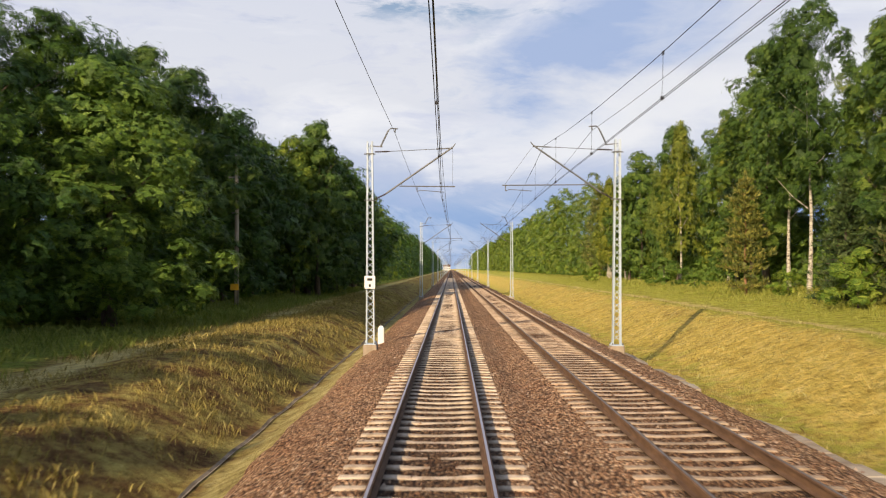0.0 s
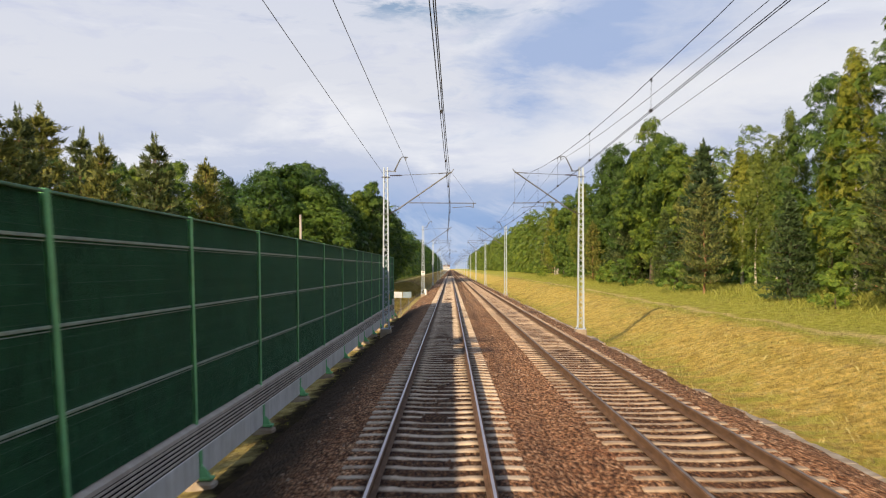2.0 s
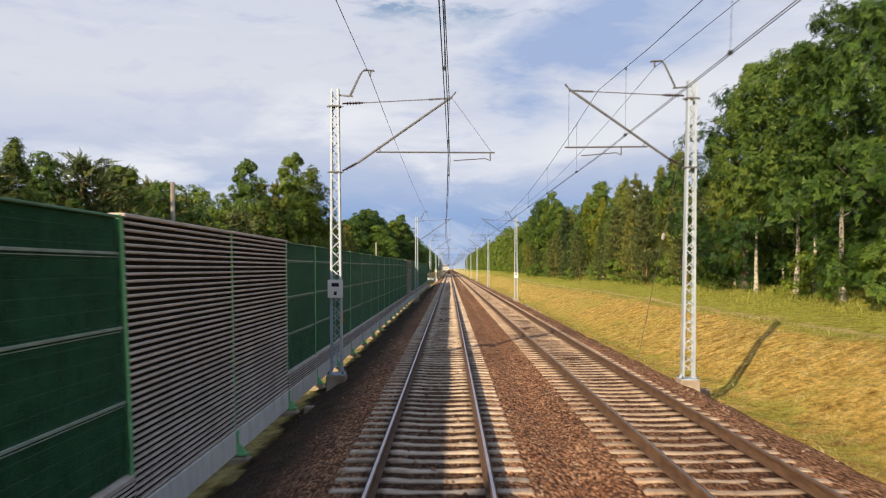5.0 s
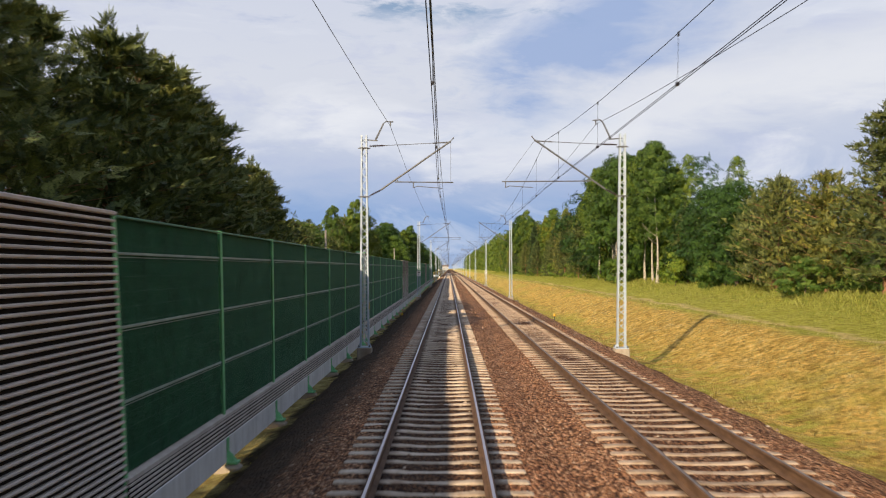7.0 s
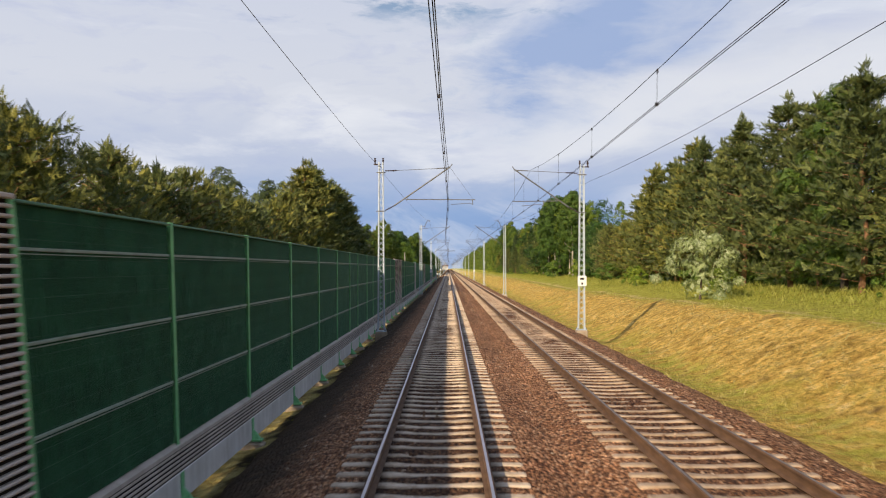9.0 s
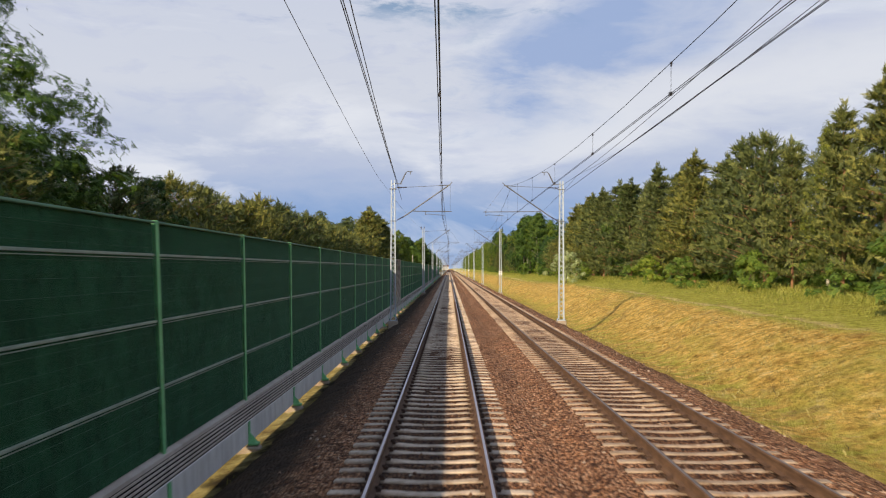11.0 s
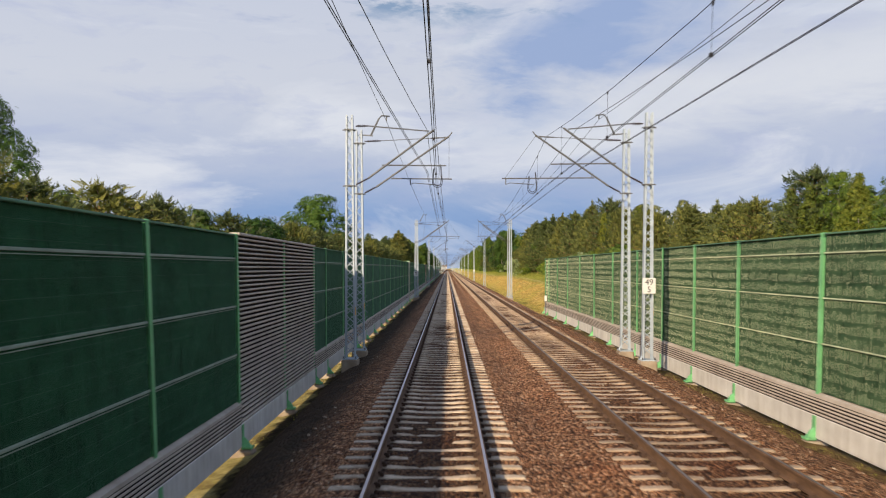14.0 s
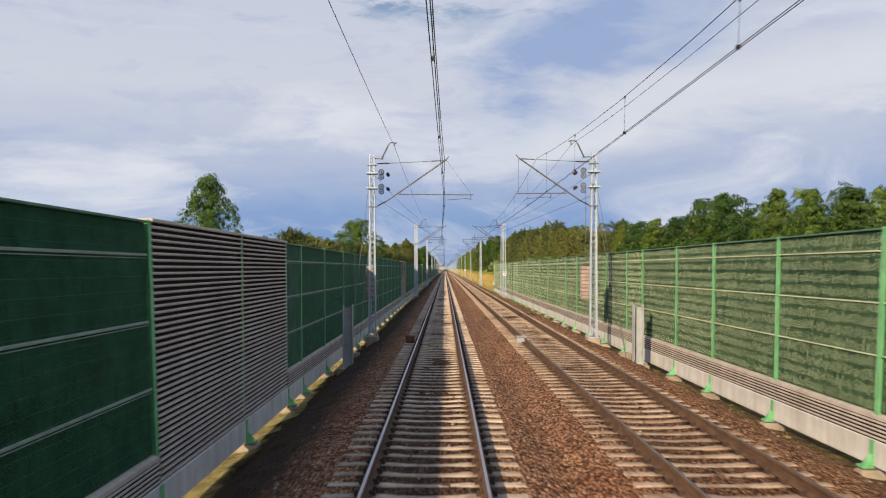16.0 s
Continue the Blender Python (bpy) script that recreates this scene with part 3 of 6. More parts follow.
# ---- ground ----
R_PROFILE = ([6.4, 7.0, 7.8, 8.6, 9.4, 10.6, 12.0, 13.2, 13.9, 14.8, 16.5, 20.0, 26.0, 40.0, 3000], [-0.95, -1.0, -1.15, -1.25, -1.1, -0.62, 0.0, 0.36, 0.40, 0.22, 0.25, 0.55, 1.1, 1.3, 1.3])
CREST = ([-400, -330, -290, -255, -235, -200, -150, -100, -20, 30, 60], [0.0, 0.1, 0.42, 0.38, 0.1, -0.25, -0.1, 0.0, -0.28, 0.0, 0.1])
L_OPEN = ([3000, 60, 18, 13, 10.5, 9.0, 7.4, 6.2, 5.2, 4.8, 4.4, 3.6, 3.0, 2.4], [0.5, 0.1, -0.35, -0.55, -0.45, -0.25, -0.45, -1.05, -1.6, -1.68, -1.6, -1.2, -0.98, -0.95])
L_WALL = ([3000, 60, 16, 8, 4.6, 4.1, 3.8, 3.5, 2.8, 2.4], [0.5, 0.3, -0.5, -1.10, -1.26, -1.24, -1.19, -1.10, -1.0, -0.95])


def barrier_rise(y):
    """The left barrier stands a little higher at its far end."""
    return 0.15 * min(1.0, max(0.0, (y + 150.0) / 90.0))


def ground_z(x, y):
    if x >= 2.0:
        z = float(np.interp(x, *R_PROFILE))
        if x > 9:
            z += float(np.interp(y, *CREST)) * float(np.interp(x, [9, 13.2, 14.2, 22], [0, 1, 1, 0.3]))
        if y < -392 and 7.1 < x < 8.6:
            z += float(np.interp(y, [-475, -445], [0.10, 0.20])) * min(1.0, (x - 7.1) / 0.3, (-392 - y) / 4)
        if x > 8:
            z += 0.10 * noise.noise((x * 0.13, y * 0.03, 3.1)) * min(1, (x - 8) / 4)
            z += 0.16 * noise.noise((x * 0.55, y * 0.42, 7.7)) * min(1, (x - 8) / 2)
            z += 0.07 * noise.noise((x * 1.3, y * 1.0, 2.7)) * min(1, (x - 8) / 2)
        return z
    u = -x
    a = float(np.interp(u, L_OPEN[0][::-1], L_OPEN[1][::-1]))
    b = float(np.interp(u, L_WALL[0][::-1], L_WALL[1][::-1]))
    k = min(1.0, max(0.0, (y + 3.5) / 4.0))
    k = k * k * (3 - 2 * k)
    z = a * k + (b + barrier_rise(y) * min(1.0, max(0.0, u - 2.8))) * (1 - k)
    if u > 3.4:
        z += 0.10 * noise.noise((x * 0.16, y * 0.07, 1.3)) * k * min(1, (u - 3.4) / 2)
        z += 0.22 * noise.noise((x * 0.10, y * 0.13, 5.3)) * k * max(0, 1 - abs(u - 8.5) / 3.5)
        z += 0.06 * noise.noise((x * 1.1, y * 0.8, 9.3)) * k
    return z


def build_ground():
    xs = [-2500, -800, -300, -150, -90, -60, -45, -36, -30, -26, -23, -20] + [-18 + 0.75 * i for i in range(8)] + [-12 + 0.4 * i for i in range(25)]
    xs += [-1, 0.5, 2, 4, 6] + [6.6 + 0.4 * i for i in range(26)] + [17.5, 18.5, 19.5, 21, 23, 25, 28, 32, 38, 46, 60, 90, 150, 300, 800, 2500]
    ys = [-1500, -900, -650] + [-560 + 1.0 * i for i in range(562)] + [4 + 1.0 * i for i in range(100)] + [106 + 5 * i for i in range(40)] + [330, 370, 420, 500, 600, 750, 1000, 1400, 2200, 4000]
    verts = [(x, y, ground_z(x, y)) for y in ys for x in xs]
    n = len(xs)
    faces = [(j * n + i, j * n + i + 1, (j + 1) * n + i + 1, (j + 1) * n + i) for j in range(len(ys) - 1) for i in range(n - 1)]
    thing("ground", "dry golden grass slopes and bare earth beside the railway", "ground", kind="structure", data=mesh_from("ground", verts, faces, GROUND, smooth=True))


build_ground()


def build_ditch():
    """A gravelly drain along the bottom of the left ditch."""
    v, f = [], []
    for i in range(150):
        y = 0.5 + i
        w = 0.065 + 0.04 * noise.noise((y * 0.6, 1.1, 0))
        x = -4.8 + 0.10 * noise.noise((y * 0.15, 5.0, 0)) + 0.05 * noise.noise((y * 0.7, 2.0, 0))
        v += [(x - w, y, ground_z(x - w, y) + 0.03), (x, y, ground_z(x, y) + 0.012), (x + w, y, ground_z(x + w, y) + 0.03)]
    for i in range(149):
        f += [(3 * i, 3 * i + 1, 3 * i + 4, 3 * i + 3), (3 * i + 1, 3 * i + 2, 3 * i + 5, 3 * i + 4)]
    thing("drain", "dark gravelly drain along the ditch bottom", "ditch", kind="structure", data=mesh_from("drain", v, f, DRAIN))


build_ditch()

Y_NEAR, Y_FAR = -545.0, 1500.0
TRACKS = (0.0, 4.0)


def build_ballast():
    half = [(1.85, -0.27), (1.6, -0.235), (1.3, -0.218), (1.0, -0.210), (0.7, -0.215), (0.35, -0.224), (0.0, -0.229)]
    prof = [(-3.5, -1.08), (-3.22, -0.84), (-2.85, -0.61), (-2.3, -0.43)] + [(-x, z) for x, z in half] + [(x, z) for x, z in half[-2::-1]][:-1] + [(1.8, -0.29), (2.0, -0.32), (2.2, -0.29)]
    prof += [(4.0 - x, z) for x, z in half[1:]] + [(4.0 + x, z) for x, z in half[-2::-1]] + [(6.2, -0.42), (6.7, -0.58), (7.0, -0.80), (7.28, -1.06)]
    ys = [Y_NEAR + 0.45 * i for i in range(1400)] + [90 + 3 * i for i in range(60)] + [280, 320, 380, 460, 560, 700, 900, 1200, Y_FAR]
    verts = []
    for y in ys:
        for x, z in prof:
            wob = 0.018 * noise.noise((x * 3.1, y * 2.3, 0.4)) + 0.02 * noise.noise((x * 0.9, y * 0.5, 2.4))
            edge = 0.12 * noise.noise((x, y * 0.8, 6.1)) if x < -2.5 or x > 6.5 else 0
            verts.append((x + edge, y, z + wob))
    n = len(prof)
    faces = [(j * n + i, j * n + i + 1, (j + 1) * n + i + 1, (j + 1) * n + i) for j in range(len(ys) - 1) for i in range(n - 1)]
    return thing("ballast_bed", "reddish brown crushed stone ballast under both tracks", "ballast", kind="structure", data=mesh_from("ballast_bed", verts, faces, BALLAST, smooth=True))


ballast = build_ballast()


# ---- tracks: rails, sleepers, clips ----
def sleeper_mesh():
    st = [(-1.3, -0.205, 0.08), (-1.27, -0.193, 0.092), (-1.02, -0.190, 0.095), (-0.52, -0.192, 0.095), (-0.30, -0.212, 0.085), (0.0, -0.217, 0.08), (0.30, -0.212, 0.085), (0.52, -0.192, 0.095), (1.02, -0.190, 0.095), (1.27, -0.193, 0.092), (1.3, -0.205, 0.08)]
    v, f = [], []
    for x, z, w in st:
        v += [(x, -w - 0.03, z - 0.18), (x, -w, z - 0.012), (x, -w + 0.015, z), (x, w - 0.015, z), (x, w, z - 0.012), (x, w + 0.03, z - 0.18)]
    for i in range(len(st) - 1):
        for s in range(5):
            f.append((i * 6 + s, (i + 1) * 6 + s, (i + 1) * 6 + s + 1, i * 6 + s + 1))
    e = (len(st) - 1) * 6
    f += [(0, 1, 2, 3, 4, 5), (e + 5, e + 4, e + 3, e + 2, e + 1, e)]
    return v, f


def rail_mesh(y0, y1, crown):
    half = [(0.075, -0.172), (0.075, -0.162), (0.012, -0.140), (0.009, -0.052), (0.036, -0.040), (0.036, -0.010), (0.019, -0.001)]
    prof = half + [(-x, z) for x, z in half[::-1]]
    n = len(prof)
    v = [(x, y, z) for y in (y0, y1) for x, z in prof]
    f, k = [], []
    for i in range(n):
        j = (i + 1) % n
        f.append((i, j, n + j, n + i))
        k.append(1 if i == 6 else 0)
    f += [tuple(range(n - 1, -1, -1)), tuple(range(n, 2 * n))]
    k += [0, 0]
    return mesh_from("rail", v, f, [RAIL_SIDE, crown], k)


SLEEPER_PITCH, SLEEPER_PHASE = 0.6, 10.57
SLV, SLF = sleeper_mesh()


def clip_shape():
    s = Shape()
    for e in (-0.7535, 0.7535):
        for sd in (-1, 1):
            x = e + sd * 0.095
            s.box(x - 0.035, x + 0.035, -0.05, 0.05, -0.192, -0.150)
            s.tube([(x + 0.03 * sd, -0.045, -0.15), (x - 0.04 * sd, -0.03, -0.135), (x - 0.04 * sd, 0.03, -0.135), (x + 0.03 * sd, 0.045, -0.15)], 0.011, 3, caps=False)
    return s


def build_track(cx):
    track = thing("railway_track", "concrete sleeper track with worn steel rails on ballast", "railway track", "parallel tracks", m=pose(cx, 0, 0))
    for e in (-0.7535, 0.7535):
        part("rail", rail_mesh(Y_NEAR, Y_FAR, RAIL_TOP if cx < 2 else RAIL_DULL), track, "rusty rail with a polished running surface", pose(e, 0, 0))
    me = mesh_from("sleeper", SLV, SLF, SLEEPER)
    first = int((Y_NEAR - SLEEPER_PHASE) / SLEEPER_PITCH)
    rest_v, rest_f = [], []
    cs = clip_shape()
    cv, cf = [], []
    for i in range(first, first + 1330):
        y = SLEEPER_PHASE + i * SLEEPER_PITCH + random.uniform(-0.012, 0.012)
        turn = random.uniform(-0.004, 0.004)
        if 21 <= i - first < 321:
            part("sleeper", me, track, m=Matrix.Translation((random.uniform(-0.012, 0.012), y, random.uniform(-0.004, 0.002))) @ Matrix.Rotation(turn, 4, "Z"))
        else:
            o = len(rest_v)
            rest_v += [(x, y + yy + x * turn, z) for x, yy, z in SLV]
            rest_f += [tuple(a + o for a in f) for f in SLF]
        if i - first < 420:
            o = len(cv)
            cv += [(p.x, p.y + y, p.z) for p in cs.v]
            cf += [tuple(a + o for a in f) for f in cs.f]
    tagged(part("sleeper_run", mesh_from("sleeper_run", rest_v, rest_f, SLEEPER), track), kind="stuff")
    tagged(part("clip_run", mesh_from("clip_run", cv, cf, CLIP), track), kind="stuff")


for cx in TRACKS:
    build_track(cx)

# ---- noise barriers ----
TOP, BASE, RIB_TOP, PLINTH_TOP, PLINTH_LOW = 3.26, -0.09, -0.09, -0.56, -1.03
BAY = 5.0
RIBS = 40
RIB_PITCH = (TOP - PLINTH_TOP) / RIBS


def barrier_meshes(TOP):
    """Meshes for one bay of 5 m and a given top, the barrier's face at x = 0 towards +x, the bay from y = 0 to 5."""
    M = {}
    # fleece-filled panel, slightly pillowed between the bars
    v, f = [], []
    ny, nz = 10, 24
    for k in range(nz + 1):
        z = BASE + (TOP - BASE) * k / nz
        for j in range(ny + 1):
            y = 0.07 + (BAY - 0.14) * j / ny
            v.append((-0.034 + 0.0012 * math.sin(k * 2.1 + j * 1.3) + (0.005 if k % 2 else -0.005), y, z))
    n = ny + 1
    f = [(k * n + j, k * n + j + 1, (k + 1) * n + j + 1, (k + 1) * n + j) for k in range(nz) for j in range(ny)]
    o = len(v)
    v += [(-0.13, 0.07, BASE), (-0.13, BAY - 0.07, BASE), (-0.13, BAY - 0.07, TOP), (-0.13, 0.07, TOP)]
    f += [(o + 3, o + 2, o + 1, o), (nz * n, nz * n + ny, o + 2, o + 3), (0, o, o + 1, ny), (0, nz * n, o + 3, o), (ny, o + 1, o + 2, nz * n + ny)]
    M["panel"] = mesh_from("acoustic_panel", v, f, PANEL)
    # double-rod mat, 50 x 200 mm
    s = Shape()
    w = 0.0048
    for i in range(1, 49):
        y = 0.07 + i * 0.0992
        s.add([(-0.022, y - w, BASE), (-0.022, y + w, BASE), (-0.014, y, BASE), (-0.022, y - w, TOP), (-0.022, y + w, TOP), (-0.014, y, TOP)], [(0, 2, 5, 3), (2, 1, 4, 5)])
    w = 0.0012
    for k in range(1, 17):
        z = BASE + 0.2 * k
        s.add([(-0.026, 0.07, z - w), (-0.026, 0.07, z + w), (-0.022, 0.07, z), (-0.026, BAY - 0.07, z - w), (-0.026, BAY - 0.07, z + w), (-0.022, BAY - 0.07, z)], [(0, 3, 5, 2), (2, 5, 4, 1)])
    M["rods"] = s.mesh("rod_mat", ROD)
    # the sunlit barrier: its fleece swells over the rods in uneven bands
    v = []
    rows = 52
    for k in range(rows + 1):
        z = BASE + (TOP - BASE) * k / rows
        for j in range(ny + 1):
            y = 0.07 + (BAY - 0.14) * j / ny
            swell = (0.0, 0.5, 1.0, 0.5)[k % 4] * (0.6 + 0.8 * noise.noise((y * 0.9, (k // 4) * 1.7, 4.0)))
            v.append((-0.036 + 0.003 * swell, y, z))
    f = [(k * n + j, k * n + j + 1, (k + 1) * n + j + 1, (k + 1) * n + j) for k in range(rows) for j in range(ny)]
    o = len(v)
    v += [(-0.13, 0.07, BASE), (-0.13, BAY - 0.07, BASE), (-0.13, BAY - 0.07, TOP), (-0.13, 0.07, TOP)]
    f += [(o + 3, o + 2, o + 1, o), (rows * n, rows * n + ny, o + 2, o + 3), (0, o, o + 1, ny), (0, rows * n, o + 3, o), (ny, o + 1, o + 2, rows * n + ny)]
    M["pale_panel"] = mesh_from("acoustic_panel", v, f, PANEL_SUNLIT, smooth=True)
    s = Shape()
    rod_rng = random.Random(8)
    step = 4 * (TOP - BASE) / rows
    for i in range(1, 41):
        for k in range(rows // 4):
            # the fleece hides each rod between two rows
            y, w = 0.07 + i * 0.1185 + rod_rng.uniform(-0.012, 0.012), rod_rng.uniform(0.004, 0.0085)
            z0 = BASE + step * (k + rod_rng.uniform(0.0, 0.22))
            z1 = BASE + step * (k + rod_rng.uniform(0.62, 1.0))
            s.add([(-0.031, y - w, z0), (-0.031, y + w, z0), (-0.027, y, z0), (-0.031, y - w, z1), (-0.031, y + w, z1), (-0.027, y, z1)], [(0, 2, 5, 3), (2, 1, 4, 5)])
    M["pale_rods"] = s.mesh("rod_mat", ROD_PALE)
    M["thin_bar"] = Shape().box(-0.03, 0.0, 0.075, BAY - 0.075, -0.014, 0.014, 0, 0.004).mesh("cross_bar", ROD_PALE)
    s = Shape()
    s.box(-0.045, -0.004, 0.075, BAY - 0.075, -0.019, 0.019, 0, 0.005)
    s.box(-0.045, -0.012, 0.075, BAY - 0.075, -0.052, -0.042)
    M["bar"] = s.mesh("cross_bar", RAILBAR)
    s = Shape().box(-0.13, 0.02, 0.075, BAY - 0.075, TOP, TOP + 0.035, 0, 0.008)
    M["cap"] = s.mesh("cap", ROD)
    # ribbed lower element: a pale sill, then four ribs over a shade-dark backing
    s = Shape()
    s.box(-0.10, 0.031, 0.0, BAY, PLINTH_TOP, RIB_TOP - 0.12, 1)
    s.add([(-0.10, 0, RIB_TOP), (0.045, 0, RIB_TOP - 0.05), (0.045, 0, RIB_TOP - 0.11), (-0.05, 0, RIB_TOP - 0.12), (-0.10, BAY, RIB_TOP), (0.045, BAY, RIB_TOP - 0.05), (0.045, BAY, RIB_TOP - 0.11), (-0.05, BAY, RIB_TOP - 0.12)], [(0, 1, 5, 4), (1, 2, 6, 5), (2, 3, 7, 6), (0, 3, 2, 1), (4, 5, 6, 7)])
    for i in range(5):
        z = RIB_TOP - 0.130 - i * 0.069
        s.box(0.0, 0.045, 0.012, BAY - 0.012, z - 0.038, z, 0, 0.005)
    M["ribs"] = s.mesh("ribbed_base", [RIB, RIB_SHADE])
    s = Shape().box(-0.06, 0.05, 0.006, BAY - 0.006, PLINTH_LOW, PLINTH_TOP, 0, 0.012)
    M["plinth"] = s.mesh("plinth", PLINTH)
    # tall ribbed concrete bay, its slot shade coloured on the slab
    s = Shape()
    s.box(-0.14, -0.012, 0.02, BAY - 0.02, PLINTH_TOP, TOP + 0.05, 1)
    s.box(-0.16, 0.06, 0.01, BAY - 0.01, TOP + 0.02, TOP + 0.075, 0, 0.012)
    M["slab"] = s.mesh("ribbed_slab", [RIB, RIB_SHADE])
    M["rib"] = Shape().box(-0.03, 0.045, 0.03, BAY - 0.03, 0.028, RIB_PITCH - 0.027, 0, 0.012).mesh("rib", RIB)
    for i in range(RIBS):
        z = PLINTH_TOP + i * RIB_PITCH
        s.box(-0.03, 0.045, 0.03, BAY - 0.03, z + 0.028, z + RIB_PITCH - 0.027, 0, 0.012)
    M["tall"] = s.mesh("ribbed_panel", [RIB, RIB_SHADE])
    # rolled H post
    s = Shape()
    s.box(0.0, 0.014, -0.065, 0.065, PLINTH_TOP, TOP + 0.05, 0, 0.004)
    s.box(-0.16, 0.0, -0.006, 0.006, PLINTH_TOP, TOP + 0.05)
    s.box(-0.174, -0.16, -0.08, 0.08, PLINTH_TOP, TOP + 0.05)
    M["post"] = s.mesh("post", POST)
    s = Shape()
    s.box(0.052, 0.068, -0.08, 0.08, PLINTH_LOW - 0.02, PLINTH_TOP - 0.01)
    s.add([(0.068, -0.075, PLINTH_LOW), (0.068, 0.075, PLINTH_LOW), (0.068, 0.03, PLINTH_LOW + 0.22), (0.068, -0.03, PLINTH_LOW + 0.22), (0.22, -0.08, PLINTH_LOW), (0.22, 0.08, PLINTH_LOW), (0.15, 0.02, PLINTH_LOW + 0.14), (0.15, -0.02, PLINTH_LOW + 0.14)], [(4, 5, 6, 7), (7, 6, 2, 3), (0, 4, 7, 3), (5, 1, 2, 6), (0, 1, 5, 4)])
    s.box(0.05, 0.26, -0.12, 0.12, PLINTH_LOW - 0.03, PLINTH_LOW + 0.02, 0, 0.006)
    M["foot"] = s.mesh("post_foot", POST)
    s = Shape().box(-0.2, 0.30, -0.17, 0.17, PLINTH_LOW - 0.6, PLINTH_LOW - 0.05, 0, 0.04)
    M["pile"] = s.mesh("pile_head", FOOTING)
    return M


RIGHT_LIFT = 0.20
MESHES = {1: barrier_meshes(TOP), -1: barrier_meshes(TOP - RIGHT_LIFT + 0.02)}


def build_barrier(name, label, x, face, posts, tall, doors):
    """posts: places of the posts along the line, in falling order; tall: bays (by their far post) of ribbed concrete."""
    wall = thing(name, label, "noise barrier", "noise barriers", kind="structure", m=pose(x, 0, 0, 0, 0, 0 if face > 0 else 180))
    sg = 1 if face > 0 else -1
    BM = MESHES[sg]
    for a, b in zip(posts, posts[1:]):
        length = a - b
        y = b if sg > 0 else -a
        lift = barrier_rise((a + b) / 2) if sg > 0 else RIGHT_LIFT
        fit = Matrix.Translation((0, y, lift)) @ Matrix.Diagonal((1, length / BAY, 1, 1))
        far = (a + b) / 2
        if any(d0 < far < d1 for d0, d1 in doors):
            continue
        part("plinth", BM["plinth"], wall, m=fit)
        if any(t0 < far < t1 for t0, t1 in tall):
            slab = part("ribbed_panel", BM["slab" if far < -215 else "tall"], wall, "weathered ribbed concrete panel", fit)
            if far < -215:
                for i in range(RIBS):
                    part("rib", BM["rib"], slab, m=Matrix.Translation((0, 0, PLINTH_TOP + i * RIB_PITCH)))
            continue
        panel = part("acoustic_panel", BM["panel" if sg > 0 else "pale_panel"], wall, "dark green fleece panel" if sg > 0 else "green fleece panel coloured lighter as sunlit", fit)
        tagged(part("rod_mat", BM["rods" if sg > 0 else "pale_rods"], panel, "welded double-rod mat"), kind="stuff")
        part("cap", BM["cap"], panel)
        for z in (2.81, 1.85, 0.87) if sg > 0 else (2.72, 1.82, 0.90):
            part("cross_bar", BM["bar" if sg > 0 else "thin_bar"], panel, m=Matrix.Translation((0, 0, z)))
        part("ribbed_base", BM["ribs"], wall, "grey ribbed concrete strip", fit)
    for y in posts:
        spot = Matrix.Translation((0, sg * y, barrier_rise(y) if sg > 0 else RIGHT_LIFT))
        p = part("post", BM["post"], wall, "green painted steel post", spot)
        part("post_foot", BM["foot"], p)
        part("pile_head", BM["pile"], wall, "concrete pile head", spot)
    return wall


def spaced(*marks):
    """Posts at the marks, and about every 5 m between them."""
    out = []
    for a, b in zip(marks, marks[1:]):
        n = max(1, round((a - b) / 4.95))
        out += [a + (b - a) * i / n for i in range(n)]
    return out + [marks[-1]]


LEFT_X, RIGHT_X = -3.99, 7.74
LEFT_POSTS = spaced(-2.4, -5.5, -10.3, -15.4, -20.3, -24.8, -27.5, -32.6, -37.5, -42.5, -47.2, -52.1, -57.0, -62.0, -66.5, -71.2, -76.1, -81.2, -85.9, -90.8, -142.9, -148.4, -153.9, -158.9, -163.8, -168.5, -173.5, -178.4,
                    -183.4, -188.4, -190.1, -196.1, -200.7, -205.7, -210.4, -215.0, -220.0, -224.8, -229.7, -234.6, -239.3, -244.0, -249.0, -252.5, -257.0, -260.2, -264.3, -268.9, -273.8, -278.7, -283.6, -288.3, -293.2, -298.1,
                    -349.9, -355.1, -360.0, -365.15, -367.3, -371.7, -374.4, -377.9, -382.9, -387.1, -392.5, -397.0, -402.35, -406.7, -411.8, -416.2, -420.9, -425.7, -430.6, -433.3, -438.2, -443.1,
                    -448.2, -453.0, -457.5, -462.4, -466.9, -471.4, -476.2, -481.3, -485.3, -489.7, -495.3, -500.2, -502.6, -507.5, -513.0, -545.0)
RIGHT_POSTS = spaced(-394.9, -397.3, -402.1, -407.0, -411.9, -416.6, -421.5, -426.5, -430.5, -434.3, -438.2, -443.1, -448.3, -453.3, -458.1, -463.2, -468.3, -472.4, -476.8, -481.4, -485.6, -490.1, -492.85, -497.6, -501.4, -506.0, -510.6, -545.0)
DOORS = ((-190.1, -188.4), (-367.3, -365.15))
barrier_left = build_barrier("noise_barrier", "tall dark green noise barrier with grey ribbed concrete bays", LEFT_X, 1, LEFT_POSTS,
                             ((-81.2, -71.2), (-153.9, -142.9), (-229.7, -220.0), (-298.1, -288.3), (-443.1, -433.3), (-513.0, -502.6)), DOORS)
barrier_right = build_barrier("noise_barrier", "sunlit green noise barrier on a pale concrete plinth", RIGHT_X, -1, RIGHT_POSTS, (), ())


